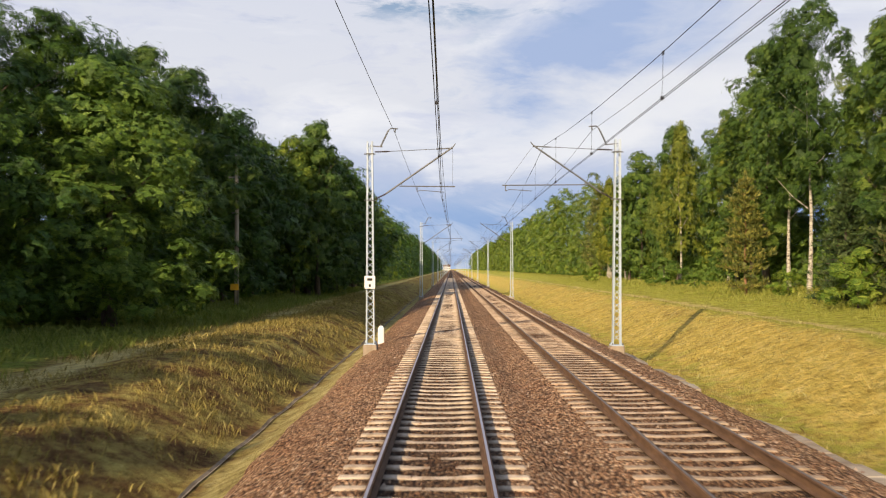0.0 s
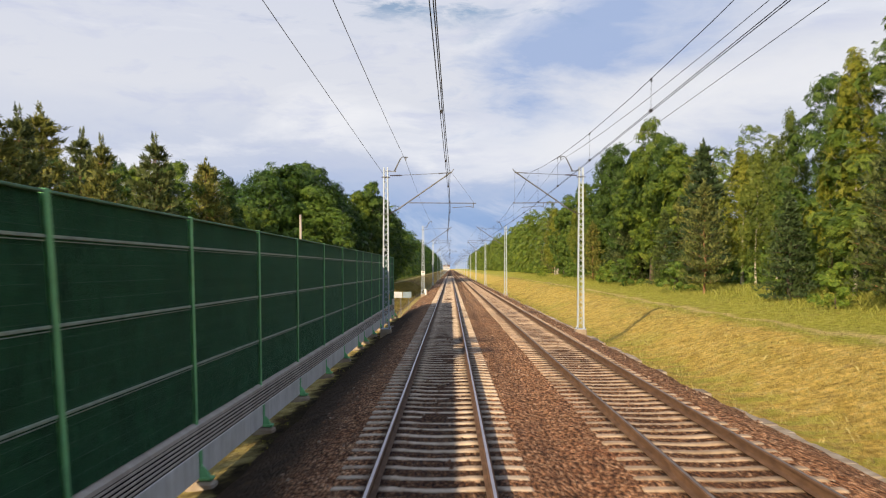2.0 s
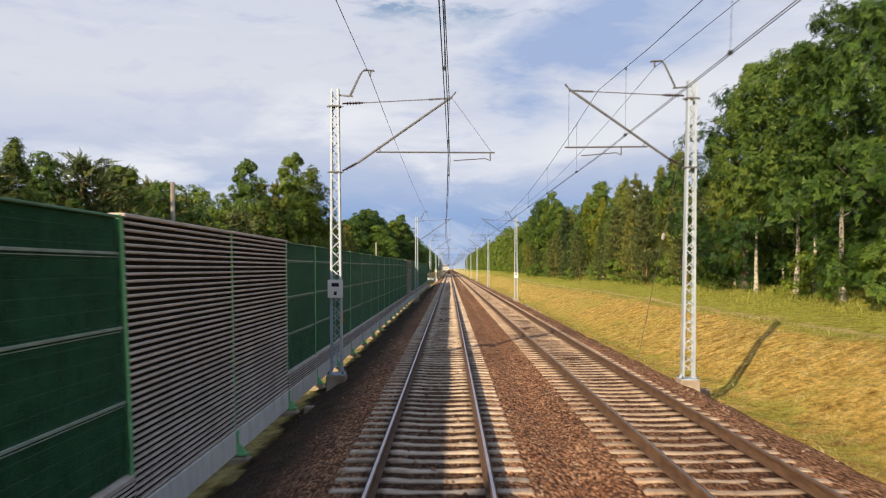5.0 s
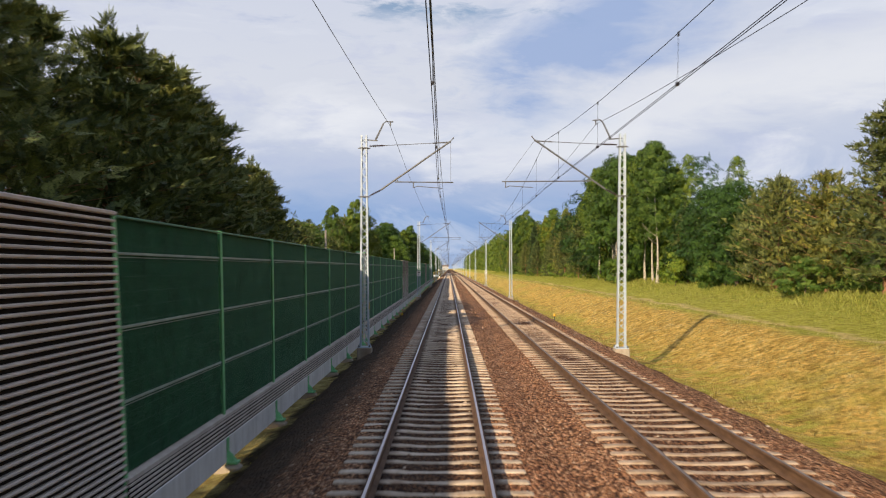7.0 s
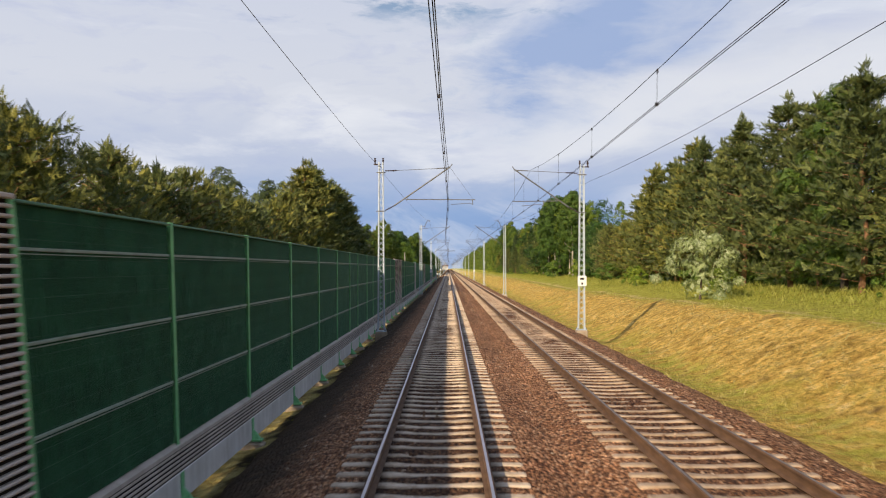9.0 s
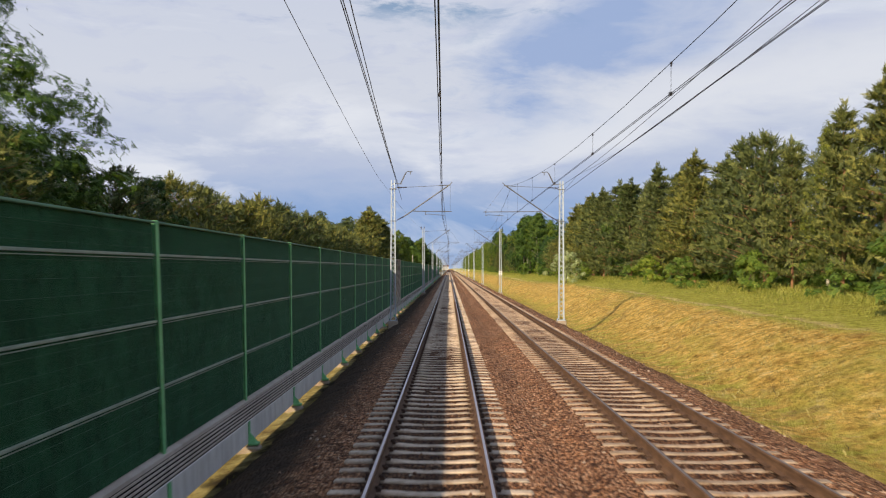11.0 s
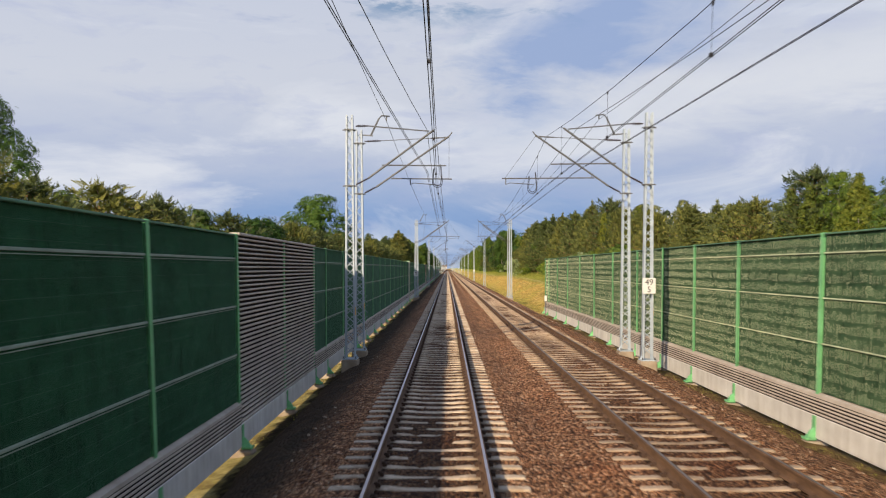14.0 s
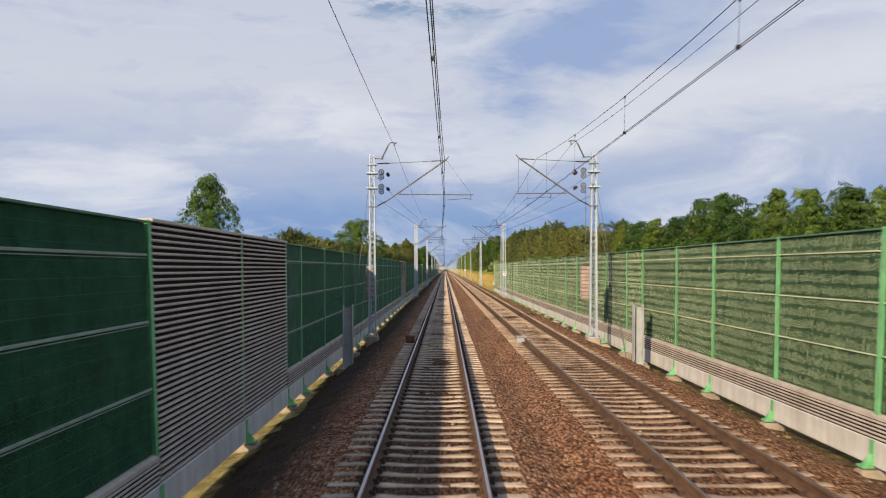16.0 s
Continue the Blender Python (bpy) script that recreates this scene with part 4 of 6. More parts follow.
def pane_mat(name, c, clear):
    a = Mat(name, 0.5, 0, 0.3)
    col = a.ramp(a.noise(3, 5), (0.3, tuple(v * 0.8 for v in c)), (0.7, c))
    a.colour(col)
    tr = a.node("ShaderNodeBsdfTranslucent")
    a.link(col, tr.inputs["Color"])
    tp = a.node("ShaderNodeBsdfTransparent")
    tp.inputs["Color"].default_value = (0.95, 0.62, 0.34, 1)
    m1, m2 = a.node("ShaderNodeMixShader"), a.node("ShaderNodeMixShader")
    m1.inputs[0].default_value, m2.inputs[0].default_value = 0.65, clear
    a.link(a.bsdf.outputs[0], m1.inputs[1])
    a.link(tr.outputs[0], m1.inputs[2])
    a.link(m1.outputs[0], m2.inputs[1])
    a.link(tp.outputs[0], m2.inputs[2])
    a.link(m2.outputs[0], a.out.inputs["Surface"])
    return a.m


PANE = pane_mat("amber_pane", (0.68, 0.58, 0.40), 0.22)
PANE_LOW = pane_mat("clear_amber_pane", (0.62, 0.42, 0.18), 0.45)


def build_door(y0, y1, lower, label, jamb):
    """An escape door in the barrier: pale jambs, green frame, amber panes."""
    y, w = y0, y1 - y0
    door = thing("escape_door", label, "door", "escape doors", m=pose(LEFT_X, y, 0))
    for q in (0.0, w):
        part("jamb", Shape().box(-0.2, 0.06, q - jamb, q + jamb, PLINTH_LOW - 0.1, TOP + 0.10, 0, 0.015).mesh("jamb", PLINTH), door, "pale concrete jamb")
        part("jamb_cap", Shape().box(-0.22, 0.08, q - jamb - 0.02, q + jamb + 0.02, TOP + 0.10, TOP + 0.16, 0, 0.01).mesh("jamb_cap", POST), door)
    f = Shape()
    lo, hi = PLINTH_LOW + 0.06, TOP
    for q in (0.13, w - 0.13):
        f.box(-0.10, -0.04, q - 0.045, q + 0.045, lo, hi, 0, 0.006)
    for z in (lo, 1.0, 2.2, hi):
        f.box(-0.10, -0.03, 0.10, w - 0.10, z - 0.05, z + 0.05, 0, 0.006)
    leaf = part("door_frame", f.mesh("door_frame", POST), door, "green steel door frame")
    for z0, z1, m in ((lo, 1.0, PANE_LOW), (1.0, 2.2, PANE), (2.2, hi, PANE)):
        part("pane", Shape().box(-0.075, -0.063, 0.15, w - 0.15, z0 + 0.04, z1 - 0.04).mesh("pane", m), leaf, "amber translucent pane")
    g = Shape()
    for q in (0.24, w / 2, w - 0.24):
        g.box(-0.06, -0.03, q - 0.035, q + 0.035, lo + 0.05, 0.96, 0, 0.006)
    for z in (lo + 0.1, 0.0, 0.92):
        g.box(-0.06, -0.028, 0.2, w - 0.2, z - 0.03, z + 0.03, 0, 0.006)
    if lower:
        part("lower_grille", g.mesh("lower_grille", ORANGE), leaf, "orange slatted lower frame")
    part("push_bar", Shape().tube([(-0.02, 0.2, 0.0), (0.03, 0.25, 0.0), (0.03, w - 0.25, 0.0), (-0.02, w - 0.2, 0.0)], 0.02, 6).mesh("push_bar", BLACK), leaf)


build_door(-190.1, -188.4, False, "green framed escape door with amber panes in the barrier", 0.10)
build_door(-367.3, -365.15, True, "escape door with amber panes and an orange lower grille", 0.055)

# ---- overhead line ----
MAST_H = 7.6


def mast_parts(side, style):
    """One lattice mast at x = 0. side: +1 when its arm reaches towards +x. style: 'push', 'pull' or 'bare'; 'plain push' and 'plain pull' have no goose-neck."""
    s = side
    plain = style.startswith("plain")
    style = style.split()[-1]
    reach = 3.2
    label = "galvanised lattice catenary mast on a concrete footing"
    mast = thing("catenary_mast", label, "catenary mast", "catenary masts")
    foot = Shape().box(-0.27, 0.27, -0.30, 0.30, -1.5, -0.37, 0, 0.035)
    part("footing", foot.mesh("footing", FOOTING), mast, "stained concrete footing")
    base = Shape().box(-0.24, 0.24, -0.27, 0.27, -0.37, -0.335, 0, 0.006)
    for x in (-0.13, 0.13):
        base.add([(x * 1.9, -0.02, -0.335), (x, -0.02, -0.335), (x, -0.02, -0.08), (x * 1.9, 0.02, -0.335), (x, 0.02, -0.335), (x, 0.02, -0.08)], [(0, 1, 2), (5, 4, 3), (0, 3, 4, 1), (1, 4, 5, 2), (2, 5, 3, 0)])
    plate = part("base_plate", base.mesh("base_plate", GALV), mast)
    bolt = Shape().tube([(0, 0, -0.34), (0, 0, -0.26)], 0.020, 6).tube([(0, 0, -0.335), (0, 0, -0.305)], 0.034, 6).mesh("bolt", GALV_DARK)
    for x in (-0.2, 0.2):
        for y in (-0.235, 0.235):
            part("bolt", bolt, plate, m=pose(x, y, 0))
    for x in (-1, 1):
        c = Shape()
        w0, w1 = 0.165, 0.105
        # channel section, tapering to the top
        prof = [(0.010, -0.11), (0.010, 0.11), (-0.045, 0.11), (-0.045, 0.099), (0.0, 0.099), (0.0, -0.099), (-0.045, -0.099), (-0.045, -0.11)]
        p = [(x * (w + dx), yy, z) for z, w in ((-0.34, w0), (MAST_H, w1)) for dx, yy in prof]
        ring = [(i, (i + 1) % 8, 8 + (i + 1) % 8, 8 + i) for i in range(8)]
        c.add(p, ring + [(7, 6, 5, 0), (5, 4, 1, 0), (4, 3, 2, 1), (8, 13, 14, 15), (8, 9, 12, 13), (9, 10, 11, 12)])
        part("chord", c.mesh("chord", GALV), mast)
    for yy in (-0.104, 0.104):
        n = 30
        zig = []
        for i in range(n + 1):
            w = 0.15 - 0.05 * i / n
            zig.append((w if (i + (yy > 0)) % 2 == 0 else -w, yy, -0.2 + (MAST_H + 0.1) * i / n))
        lace = Shape()
        p, f = [], []
        for x, y, z in zig:
            p += [(x, y - 0.006, z - 0.017), (x, y + 0.006, z - 0.017), (x, y + 0.006, z + 0.017), (x, y - 0.006, z + 0.017)]
        for i in range(n):
            f += [(4 * i + k, 4 * i + (k + 1) % 4, 4 * i + 4 + (k + 1) % 4, 4 * i + 4 + k) for k in range(4)]
        lace.add(p, f)
        part("lacing", lace.mesh("lacing", GALV), mast)
    for z in (5.30, 7.12):
        collar = Shape()
        collar.box(-0.165, 0.165, -0.13, 0.13, z - 0.022, z + 0.022, 0, 0.006)
        collar.box(-0.23, 0.23, -0.025, 0.025, z - 0.014, z + 0.014)
        part("collar", collar.mesh("collar", GALV_DARK), mast)
    part("sticker", Shape().box(0.166, 0.172, -0.10, 0.10, 1.08, 1.34).mesh("sticker", YELLOW), mast, "small yellow warning plate")
    if style != "bare":
        tip = (s * (reach + 0.05), 0, 7.38)
        arm = Shape().tube([(s * 0.62, 0, 5.56), tip], 0.034, 8)
        arm.tube([(s * 3.2, 0, 7.32), (s * (reach + 0.16), 0, 7.52)], 0.022, 6)
        strut = part("cantilever_arm", arm.mesh("cantilever_arm", GALV_DARK), mast, "weathered steel tube arm")
        tie = Shape().tube([(s * 0.75, 0, 7.22), (s * 3.2, 0, 7.34)], 0.013, 6)
        tie.tube([(s * 2.6, 0, 7.31), (s * 3.25, 0, 7.345)], 0.026, 6)
        part("tie_rod", tie.mesh("tie_rod", GALV_DARK), mast)
        for a, b in (((s * 0.2, 0, 5.34), (s * 0.64, 0, 5.57)), ((s * 0.2, 0, 7.20), (s * 0.78, 0, 7.22))):
            ins = Shape().tube([a, b], 0.025, 6)
            va, vb = Vector(a), Vector(b)
            for i in range(5):
                q = va.lerp(vb, 0.25 + 0.14 * i)
                d = (vb - va).normalized() * 0.012
                ins.tube([q - d, q, q + d], [0.03, 0.062, 0.03], 8)
            part("insulator", ins.mesh("insulator", PORCELAIN), mast, "dark ribbed insulator")
        x0 = 1.15
        end = 4.45 if style == "push" else 3.35
        steady = Shape().tube([(s * x0, 0, 5.86), (s * end, 0, 5.84)], 0.024, 6)
        steady.tube([(s * (x0 + 0.12), 0, 5.86), (s * (x0 + 0.05), 0, 6.02)], 0.012, 5)
        steady.tube([(s * 3.25, 0, 7.36), (s * (end - 0.1), 0, 5.86)], 0.006, 4)
        part("steady_tube", steady.mesh("steady_tube", GALV_DARK), mast)
        reg = Shape()
        if style == "push":
            reg.tube([(s * 4.32, 0, 5.84), (s * 4.32, 0, 5.62)], 0.018, 6)
            reg.tube([(s * 4.32, 0, 5.62), (s * 4.18, 0, 5.68), (s * 3.30, 0, 5.62)], 0.015, 6)
        else:
            reg.tube([(s * 1.85, 0, 5.85), (s * 1.85, 0, 5.64)], 0.018, 6)
            reg.tube([(s * 1.85, 0, 5.64), (s * 1.98, 0, 5.70), (s * 2.92, 0, 5.62)], 0.015, 6)
        part("registration_arm", reg.mesh("registration_arm", GALV_DARK), mast, "bent registration arm")
        if plain:
            pin = Shape().bar((0.0, 0, 7.5), (-s * 0.34, 0, 7.5), 0.06, 0.05)
            for q in (0.10, -0.28):
                pin.tube([(s * q, 0, 7.5), (s * q, 0, 7.62), (s * q, 0, 7.68), (s * q, 0, 7.74), (s * q, 0, 7.80)], [0.03, 0.03, 0.06, 0.03, 0.05], 8)
            part("pin_insulator", pin.mesh("pin_insulator", PORCELAIN), mast, "dark pin insulators on the mast top")
            return mast
        neck = Shape()
        neck.bar((s * 0.0, 0, 7.44), (s * 0.5, 0, 7.40), 0.05, 0.04)
        neck.tube([(s * 0.45, -0.03, 7.42), (s * 0.75, -0.03, 8.05), (s * 0.82, -0.03, 8.12), (s * 1.1, -0.03, 8.10)], 0.022, 5)
        neck.tube([(s * 0.40, 0.04, 7.42), (s * 0.70, 0.04, 8.03), (s * 0.82, 0.04, 8.12), (s * 1.1, 0.04, 8.10)], 0.018, 5)
        neck.tube([(s * 1.0, 0, 8.12), (s * 0.98, 0, 7.95)], 0.025, 6)
        part("feeder_bracket", neck.mesh("feeder_bracket", GALV_DARK), mast, "goose-neck feeder bracket")
    else:
        x0 = 0.75
        part("cantilever_arm", Shape().tube([(s * 0.6, 0, 5.55), (s * 2.75, 0, 7.12)], 0.034, 8).mesh("cantilever_arm", GALV_DARK), mast, "weathered steel tube arm")
        part("tie_rod", Shape().tube([(s * 0.5, 0, 7.26), (s * 2.6, 0, 7.08)], 0.022, 6).mesh("tie_rod", GALV_DARK), mast)
        part("steady_tube", Shape().tube([(s * 1.05, 0, 5.98), (s * 3.15, 0, 5.96)], 0.024, 6).mesh("steady_tube", GALV_DARK), mast)
        for a, b in (((s * 0.2, 0, 5.34), (s * 0.64, 0, 5.57)), ((s * 0.2, 0, 7.25), (s * 0.6, 0, 7.25))):
            ins = Shape().tube([a, b], 0.025, 6)
            va, vb = Vector(a), Vector(b)
            for i in range(4):
                q = va.lerp(vb, 0.25 + 0.16 * i)
                d = (vb - va).normalized() * 0.012
                ins.tube([q - d, q, q + d], [0.03, 0.06, 0.03], 8)
            part("insulator", ins.mesh("insulator", PORCELAIN), mast, "dark ribbed insulator")
    return mast


LEFT_MAST_X, RIGHT_MAST_X = -2.95, 6.66
LEFT_MASTS = [(33.5, "pull"), (-23.9, "push"), (-82.45, "pull"), (-141.0, "push"), (-198.7, "pull"), (-256.4, "plain push"), (-313.8, "pull"), (-373.3, "push"), (-429.3, "pull"), (-487.8, "push")]
RIGHT_MASTS = [(33.0, "push"), (-24.0, "pull"), (-82.5, "push"), (-142.0, "pull"), (-199.0, "push"), (-255.4, "plain pull"), (-313.4, "push"), (-373.7, "pull"), (-429.5, "push"), (-488.4, "pull")]
EXTRA_LEFT, EXTRA_RIGHT = (-370.8, -432.3), (-370.6, -432.7)
far_y = 33.5
while far_y < 1000:
    far_y += 57.6
    LEFT_MASTS.insert(0, (far_y, "push" if LEFT_MASTS[0][1] == "pull" else "pull"))
    RIGHT_MASTS.insert(0, (far_y - 1.0, "push" if RIGHT_MASTS[0][1] == "pull" else "pull"))
KINDS = {}
for side, x, masts in ((1, LEFT_MAST_X, LEFT_MASTS), (-1, RIGHT_MAST_X, RIGHT_MASTS)):
    for y, style in masts:
        if (side, style) not in KINDS:
            KINDS[side, style] = mast_parts(side, style)
            KINDS[side, style].matrix_basis = pose(x, y, 0)
        else:
            copy_thing(KINDS[side, style], pose(x, y, 0))
for side, x, extra in ((1, LEFT_MAST_X, EXTRA_LEFT), (-1, RIGHT_MAST_X + 0.05, EXTRA_RIGHT)):
    first = mast_parts(side, "bare")
    first.matrix_basis = pose(x, extra[0], 0)
    for y in extra[1:]:
        copy_thing(first, pose(x, y, 0))


def wire(name, label, pts, r, steps=8, sag=0.0):
    """A wire through the supports; sag: its dip in each span, as a share of a 57 m span's."""
    path = []
    for (a, b) in zip(pts, pts[1:]):
        a, b = Vector(a), Vector(b)
        n = steps if max(a.y, b.y) < 260 else 3
        for i in range(n):
            u = i / n
            q = a.lerp(b, u)
            q.z -= 4 * sag * u * (1 - u) * min(1.3, (abs(b.y - a.y) / 57) ** 2)
            path.append(q)
    path.append(Vector(pts[-1]))
    thing(name, label, "wire", "overhead wires", data=Shape().tube(path, r, 4).mesh(name, WIRE))


def build_wires(masts, cx, mx, inner):
    """Contact pair, messenger with droppers, and the feeder on the goose-necks."""
    ends = [(masts[0][0] + 57, "push")] + masts + [(masts[-1][0] - 57, "pull")]
    zig = []
    for y, style in ends:
        off = 0.20 if style.endswith("push") == (inner > 0) else -0.18
        zig.append((cx + off, y))
    for d in (-0.022, 0.022):
        wire("contact_wire", "dark copper contact wire above the track", [(x + d, y, 5.60) for x, y in zig], 0.0075)
    wire("messenger_wire", "dark messenger wire carrying the contact wires", [(x, y, 7.36) for x, y in zig], 0.0085, 10, 1.12)
    feed = [(mx + inner * 0.98, y, 7.95) for _, y in zig]
    for i, (x, y, z) in enumerate(feed):
        # near these two masts the feeder passes on the outer side
        if abs(y + 256) < 2:
            feed[i] = (mx - inner * 0.25, y, 7.55 if inner > 0 else 6.75)
        elif abs(y + 313.6) < 2:
            feed[i] = (mx - inner * 0.95, y, 7.95)
    wire("feeder_wire", "feeder wire on goose-neck brackets", feed, 0.0085, 10, 0.28 if inner > 0 else 0.72)
    wire("anchor_wire", "anchor wire between two mast tops", [(mx, -23.8, 7.12), (mx, -82.4, 7.45)], 0.0085, 6, 0.1)
    drop = Shape()
    for (xa, ya), (xb, yb) in zip(zig, zig[1:]):
        if max(ya, yb) > 260:
            continue
        n = 8
        for i in range(n):
            u = (i + 0.5) / n
            x, y = xa + (xb - xa) * u, ya + (yb - ya) * u
            zm = 7.36 - 4 * 1.12 * u * (1 - u) * min(1.3, (abs(yb - ya) / 57) ** 2)
            drop.tube([(x, y, 5.60), (x, y, zm)], 0.0035, 4)
            drop.box(x - 0.03, x + 0.03, y - 0.02, y + 0.02, 5.58, 5.64)
            drop.box(x - 0.012, x + 0.012, y - 0.03, y + 0.03, zm - 0.05, zm + 0.02)
    tagged(new("droppers", drop.mesh("droppers", WIRE)), "thin dropper wires with clamps", "wire", "overhead wires", "stuff")


build_wires(LEFT_MASTS, 0.03, LEFT_MAST_X, 1)
build_wires(RIGHT_MASTS, 4.0, RIGHT_MAST_X, -1)
# second wire run through the overlap, ending at the tensioning masts
for side, mx, cx, ex, y_a, y_b in ((1, LEFT_MAST_X, 0.0, EXTRA_LEFT, -487.8, -313.8), (-1, RIGHT_MAST_X, 4.0, EXTRA_RIGHT, -488.4, -313.4)):
    off = -0.42 * side
    for d in (-0.022, 0.022):
        wire("contact_wire", "dark copper contact wire of the overlapping run", [(mx + side * 0.1, y_a, 5.75), (cx + off + d, ex[1], 5.75), (cx + off + d, ex[0], 5.75), (mx + side * 0.5, y_b, 6.5)], 0.0075)
    wire("messenger_wire", "messenger wire of the overlapping run", [(mx + side * 0.1, y_a, 6.70), (cx + off, ex[1], 7.12), (cx + off, ex[0], 7.12), (mx + side * 0.4, y_b, 7.1)], 0.0085, 10, 0.6)


def jumper(x, y):
    """Looped jumper cables that join the wires of two runs."""
    j = thing("jumper_cable", "black looped jumper cables hanging between wires", "cable", "jumper cables", m=pose(x, y, 0))
    for i in range(2):
        r = 0.15 + 0.03 * i
        pts = [(r * math.cos(math.pi * k / 8), 0.12 * i, 5.78 - 0.05 * i - 0.20 * math.sin(math.pi * k / 8)) for k in range(9)]
        pts = [(r - 0.05, 0.12 * i, 6.35)] + pts + [(-r + 0.04, 0.12 * i, 6.2)]
        part("loop", Shape().tube(pts, 0.012, 5).mesh("loop", WIRE), j)


jumper(-0.12, -429.5)
jumper(3.55, -427.0)

# ---- trees ----
def leaf_quads(centres, out, size, rng, long=1.0, up=0.3):
    """Small leaf sprays: one three-cornered patch for each centre, facing mostly outwards."""
    n = len(centres)
    nrm = out + rng.normal(0, 0.32, (n, 3)) + np.array([0, 0, up])
    nrm /= np.linalg.norm(nrm, axis=1)[:, None] + 1e-9
    a = np.cross(nrm, rng.normal(0, 1, (n, 3)))
    a /= np.linalg.norm(a, axis=1)[:, None] + 1e-9
    b = np.cross(nrm, a)
    s = size * rng.uniform(0.6, 1.35, n)[:, None]
    j = lambda: rng.uniform(0.55, 1.2, n)[:, None]
    p = np.stack([centres - a * s * long * j(), centres - b * s * j() / long, centres + (a * long + b * 0.7 / long) * s * j()], axis=1)
    return p.reshape(-1, 3)


def quad_mesh(name, pts, mat, k=3):
    """Loose faces of k corners each, from one row of points."""
    n = len(pts) // k
    me = bpy.data.meshes.new(name)
    me.vertices.add(len(pts))
    me.vertices.foreach_set("co", pts.astype(np.float32).ravel())
    me.loops.add(n * k)
    me.loops.foreach_set("vertex_index", np.arange(n * k, dtype=np.int32))
    me.polygons.add(n)
    me.polygons.foreach_set("loop_start", np.arange(0, n * k, k, dtype=np.int32))
    me.polygons.foreach_set("loop_total", np.full(n, k, dtype=np.int32))
    me.materials.append(mat)
    me.update(calc_edges=True)
    return me


def branchy(h, lean, limbs, r0, rng, spread):
    """A tapered trunk with limbs that climb into the crown."""
    s = Shape()
    pts = [(lean * (i / 6) ** 2 * rng.uniform(0.8, 1.2), 0.15 * math.sin(i), h * i / 6 - (0.4 if i == 0 else 0)) for i in range(7)]
    s.tube(pts, [r0 * ((1 - i / 6.3) ** 1.25) * (1.35 if i == 0 else 1) for i in range(7)], 7, caps=False)
    for i in range(limbs):
        u = rng.uniform(0.3, 0.9)
        z = h * u
        a = rng.uniform(0, 6.28)
        d = spread * (1 - u * 0.5) * rng.uniform(0.6, 1.0)
        x0, y0 = lean * u * u, 0
        s.tube([(x0, y0, z), (x0 + math.cos(a) * d * 0.5, y0 + math.sin(a) * d * 0.5, z + d * 0.35), (x0 + math.cos(a) * d, y0 + math.sin(a) * d, z + d * 0.85)], [r0 * 0.35 * (1.1 - u), r0 * 0.2 * (1.1 - u), 0.015], 4, caps=False)
    return s


def crown_core(h, width, low, n, rng, size, spire=0.0):
    """Large shaded sprays deep inside a crown, so that the sky doesn't show through its heart."""
    u = rng.uniform(0.04, 0.86, n)
    prof = (1 - u) ** 0.8 if spire else np.sin(np.pi * np.clip((u * 0.86 + 0.10) ** 0.75, 0.05, 1)) ** 0.75
    a = rng.uniform(0, 6.28, n)
    r = width / 2 * prof * rng.uniform(0.1, 0.55, n)
    c = np.stack([np.cos(a) * r, np.sin(a) * r, h * (low + (0.95 - low) * u)], axis=1)
    d = np.stack([np.cos(a), np.sin(a), np.zeros(n)], axis=1)
    return leaf_quads(c, d, size, rng)


def broadleaf(h, width, low, puffs, leaves, size, leaf, bark, seed, top=0.6, r0=0.2, droop=0.0, loose=1.0, point=0.75):
    """Crown of uneven puffs in a lumpy envelope. low: where the crown begins, as a share of the height."""
    rng = np.random.default_rng(seed)
    t = thing("tree", "", "tree")
    part("trunk", branchy(h * 0.82, rng.uniform(-0.5, 0.5), 9, r0, rng, width * 0.45).mesh("trunk", bark, True), t)
    cs, outs = [], []
    per = leaves // puffs
    lobe = rng.uniform(0, 6.28, 3)
    for i in range(puffs):
        u = rng.uniform(0, 1) ** 0.9
        z = h * (low + (0.95 - low) * u)
        prof = math.sin(math.pi * min(1, max(0.04, (u * 0.86 + 0.10) ** top))) ** point
        a = rng.uniform(0, 6.28)
        lump = 1 + 0.16 * math.sin(a * 2 + lobe[0] + u * 5) + 0.10 * math.sin(a * 3 + lobe[1] - u * 9)
        rad = width / 2 * prof * (0.50 + 0.50 * rng.uniform() ** 0.6) * lump
        c = np.array([math.cos(a) * rad, math.sin(a) * rad, z])
        pr = width * rng.uniform(0.05, 0.125) * loose
        d = rng.normal(0, 1, (per, 3)) + np.array([math.cos(a) * 0.5, math.sin(a) * 0.5, 0.35])
        d /= np.linalg.norm(d, axis=1)[:, None]
        rr = pr * rng.uniform(0.70, 1.08, per)[:, None]
        rr[: per // 6] *= rng.uniform(1.0, 1.35, (per // 6, 1))
        pos = c + d * rr * np.array([1, 1, 0.78 + droop])
        if droop:
            pos[:, 2] -= droop * rng.uniform(0, 1.2, per)
        cs.append(pos)
        outs.append(d * 1.1 + np.array([math.cos(a), math.sin(a), 0.25]) * 0.3)
    cs, outs = np.concatenate(cs), np.concatenate(outs)
    pts = np.concatenate([leaf_quads(cs, outs, size, rng), crown_core(h, width, low, leaves // 18, rng, size * 2.0)])
    part("crown", quad_mesh("crown", pts, leaf), t)
    return t


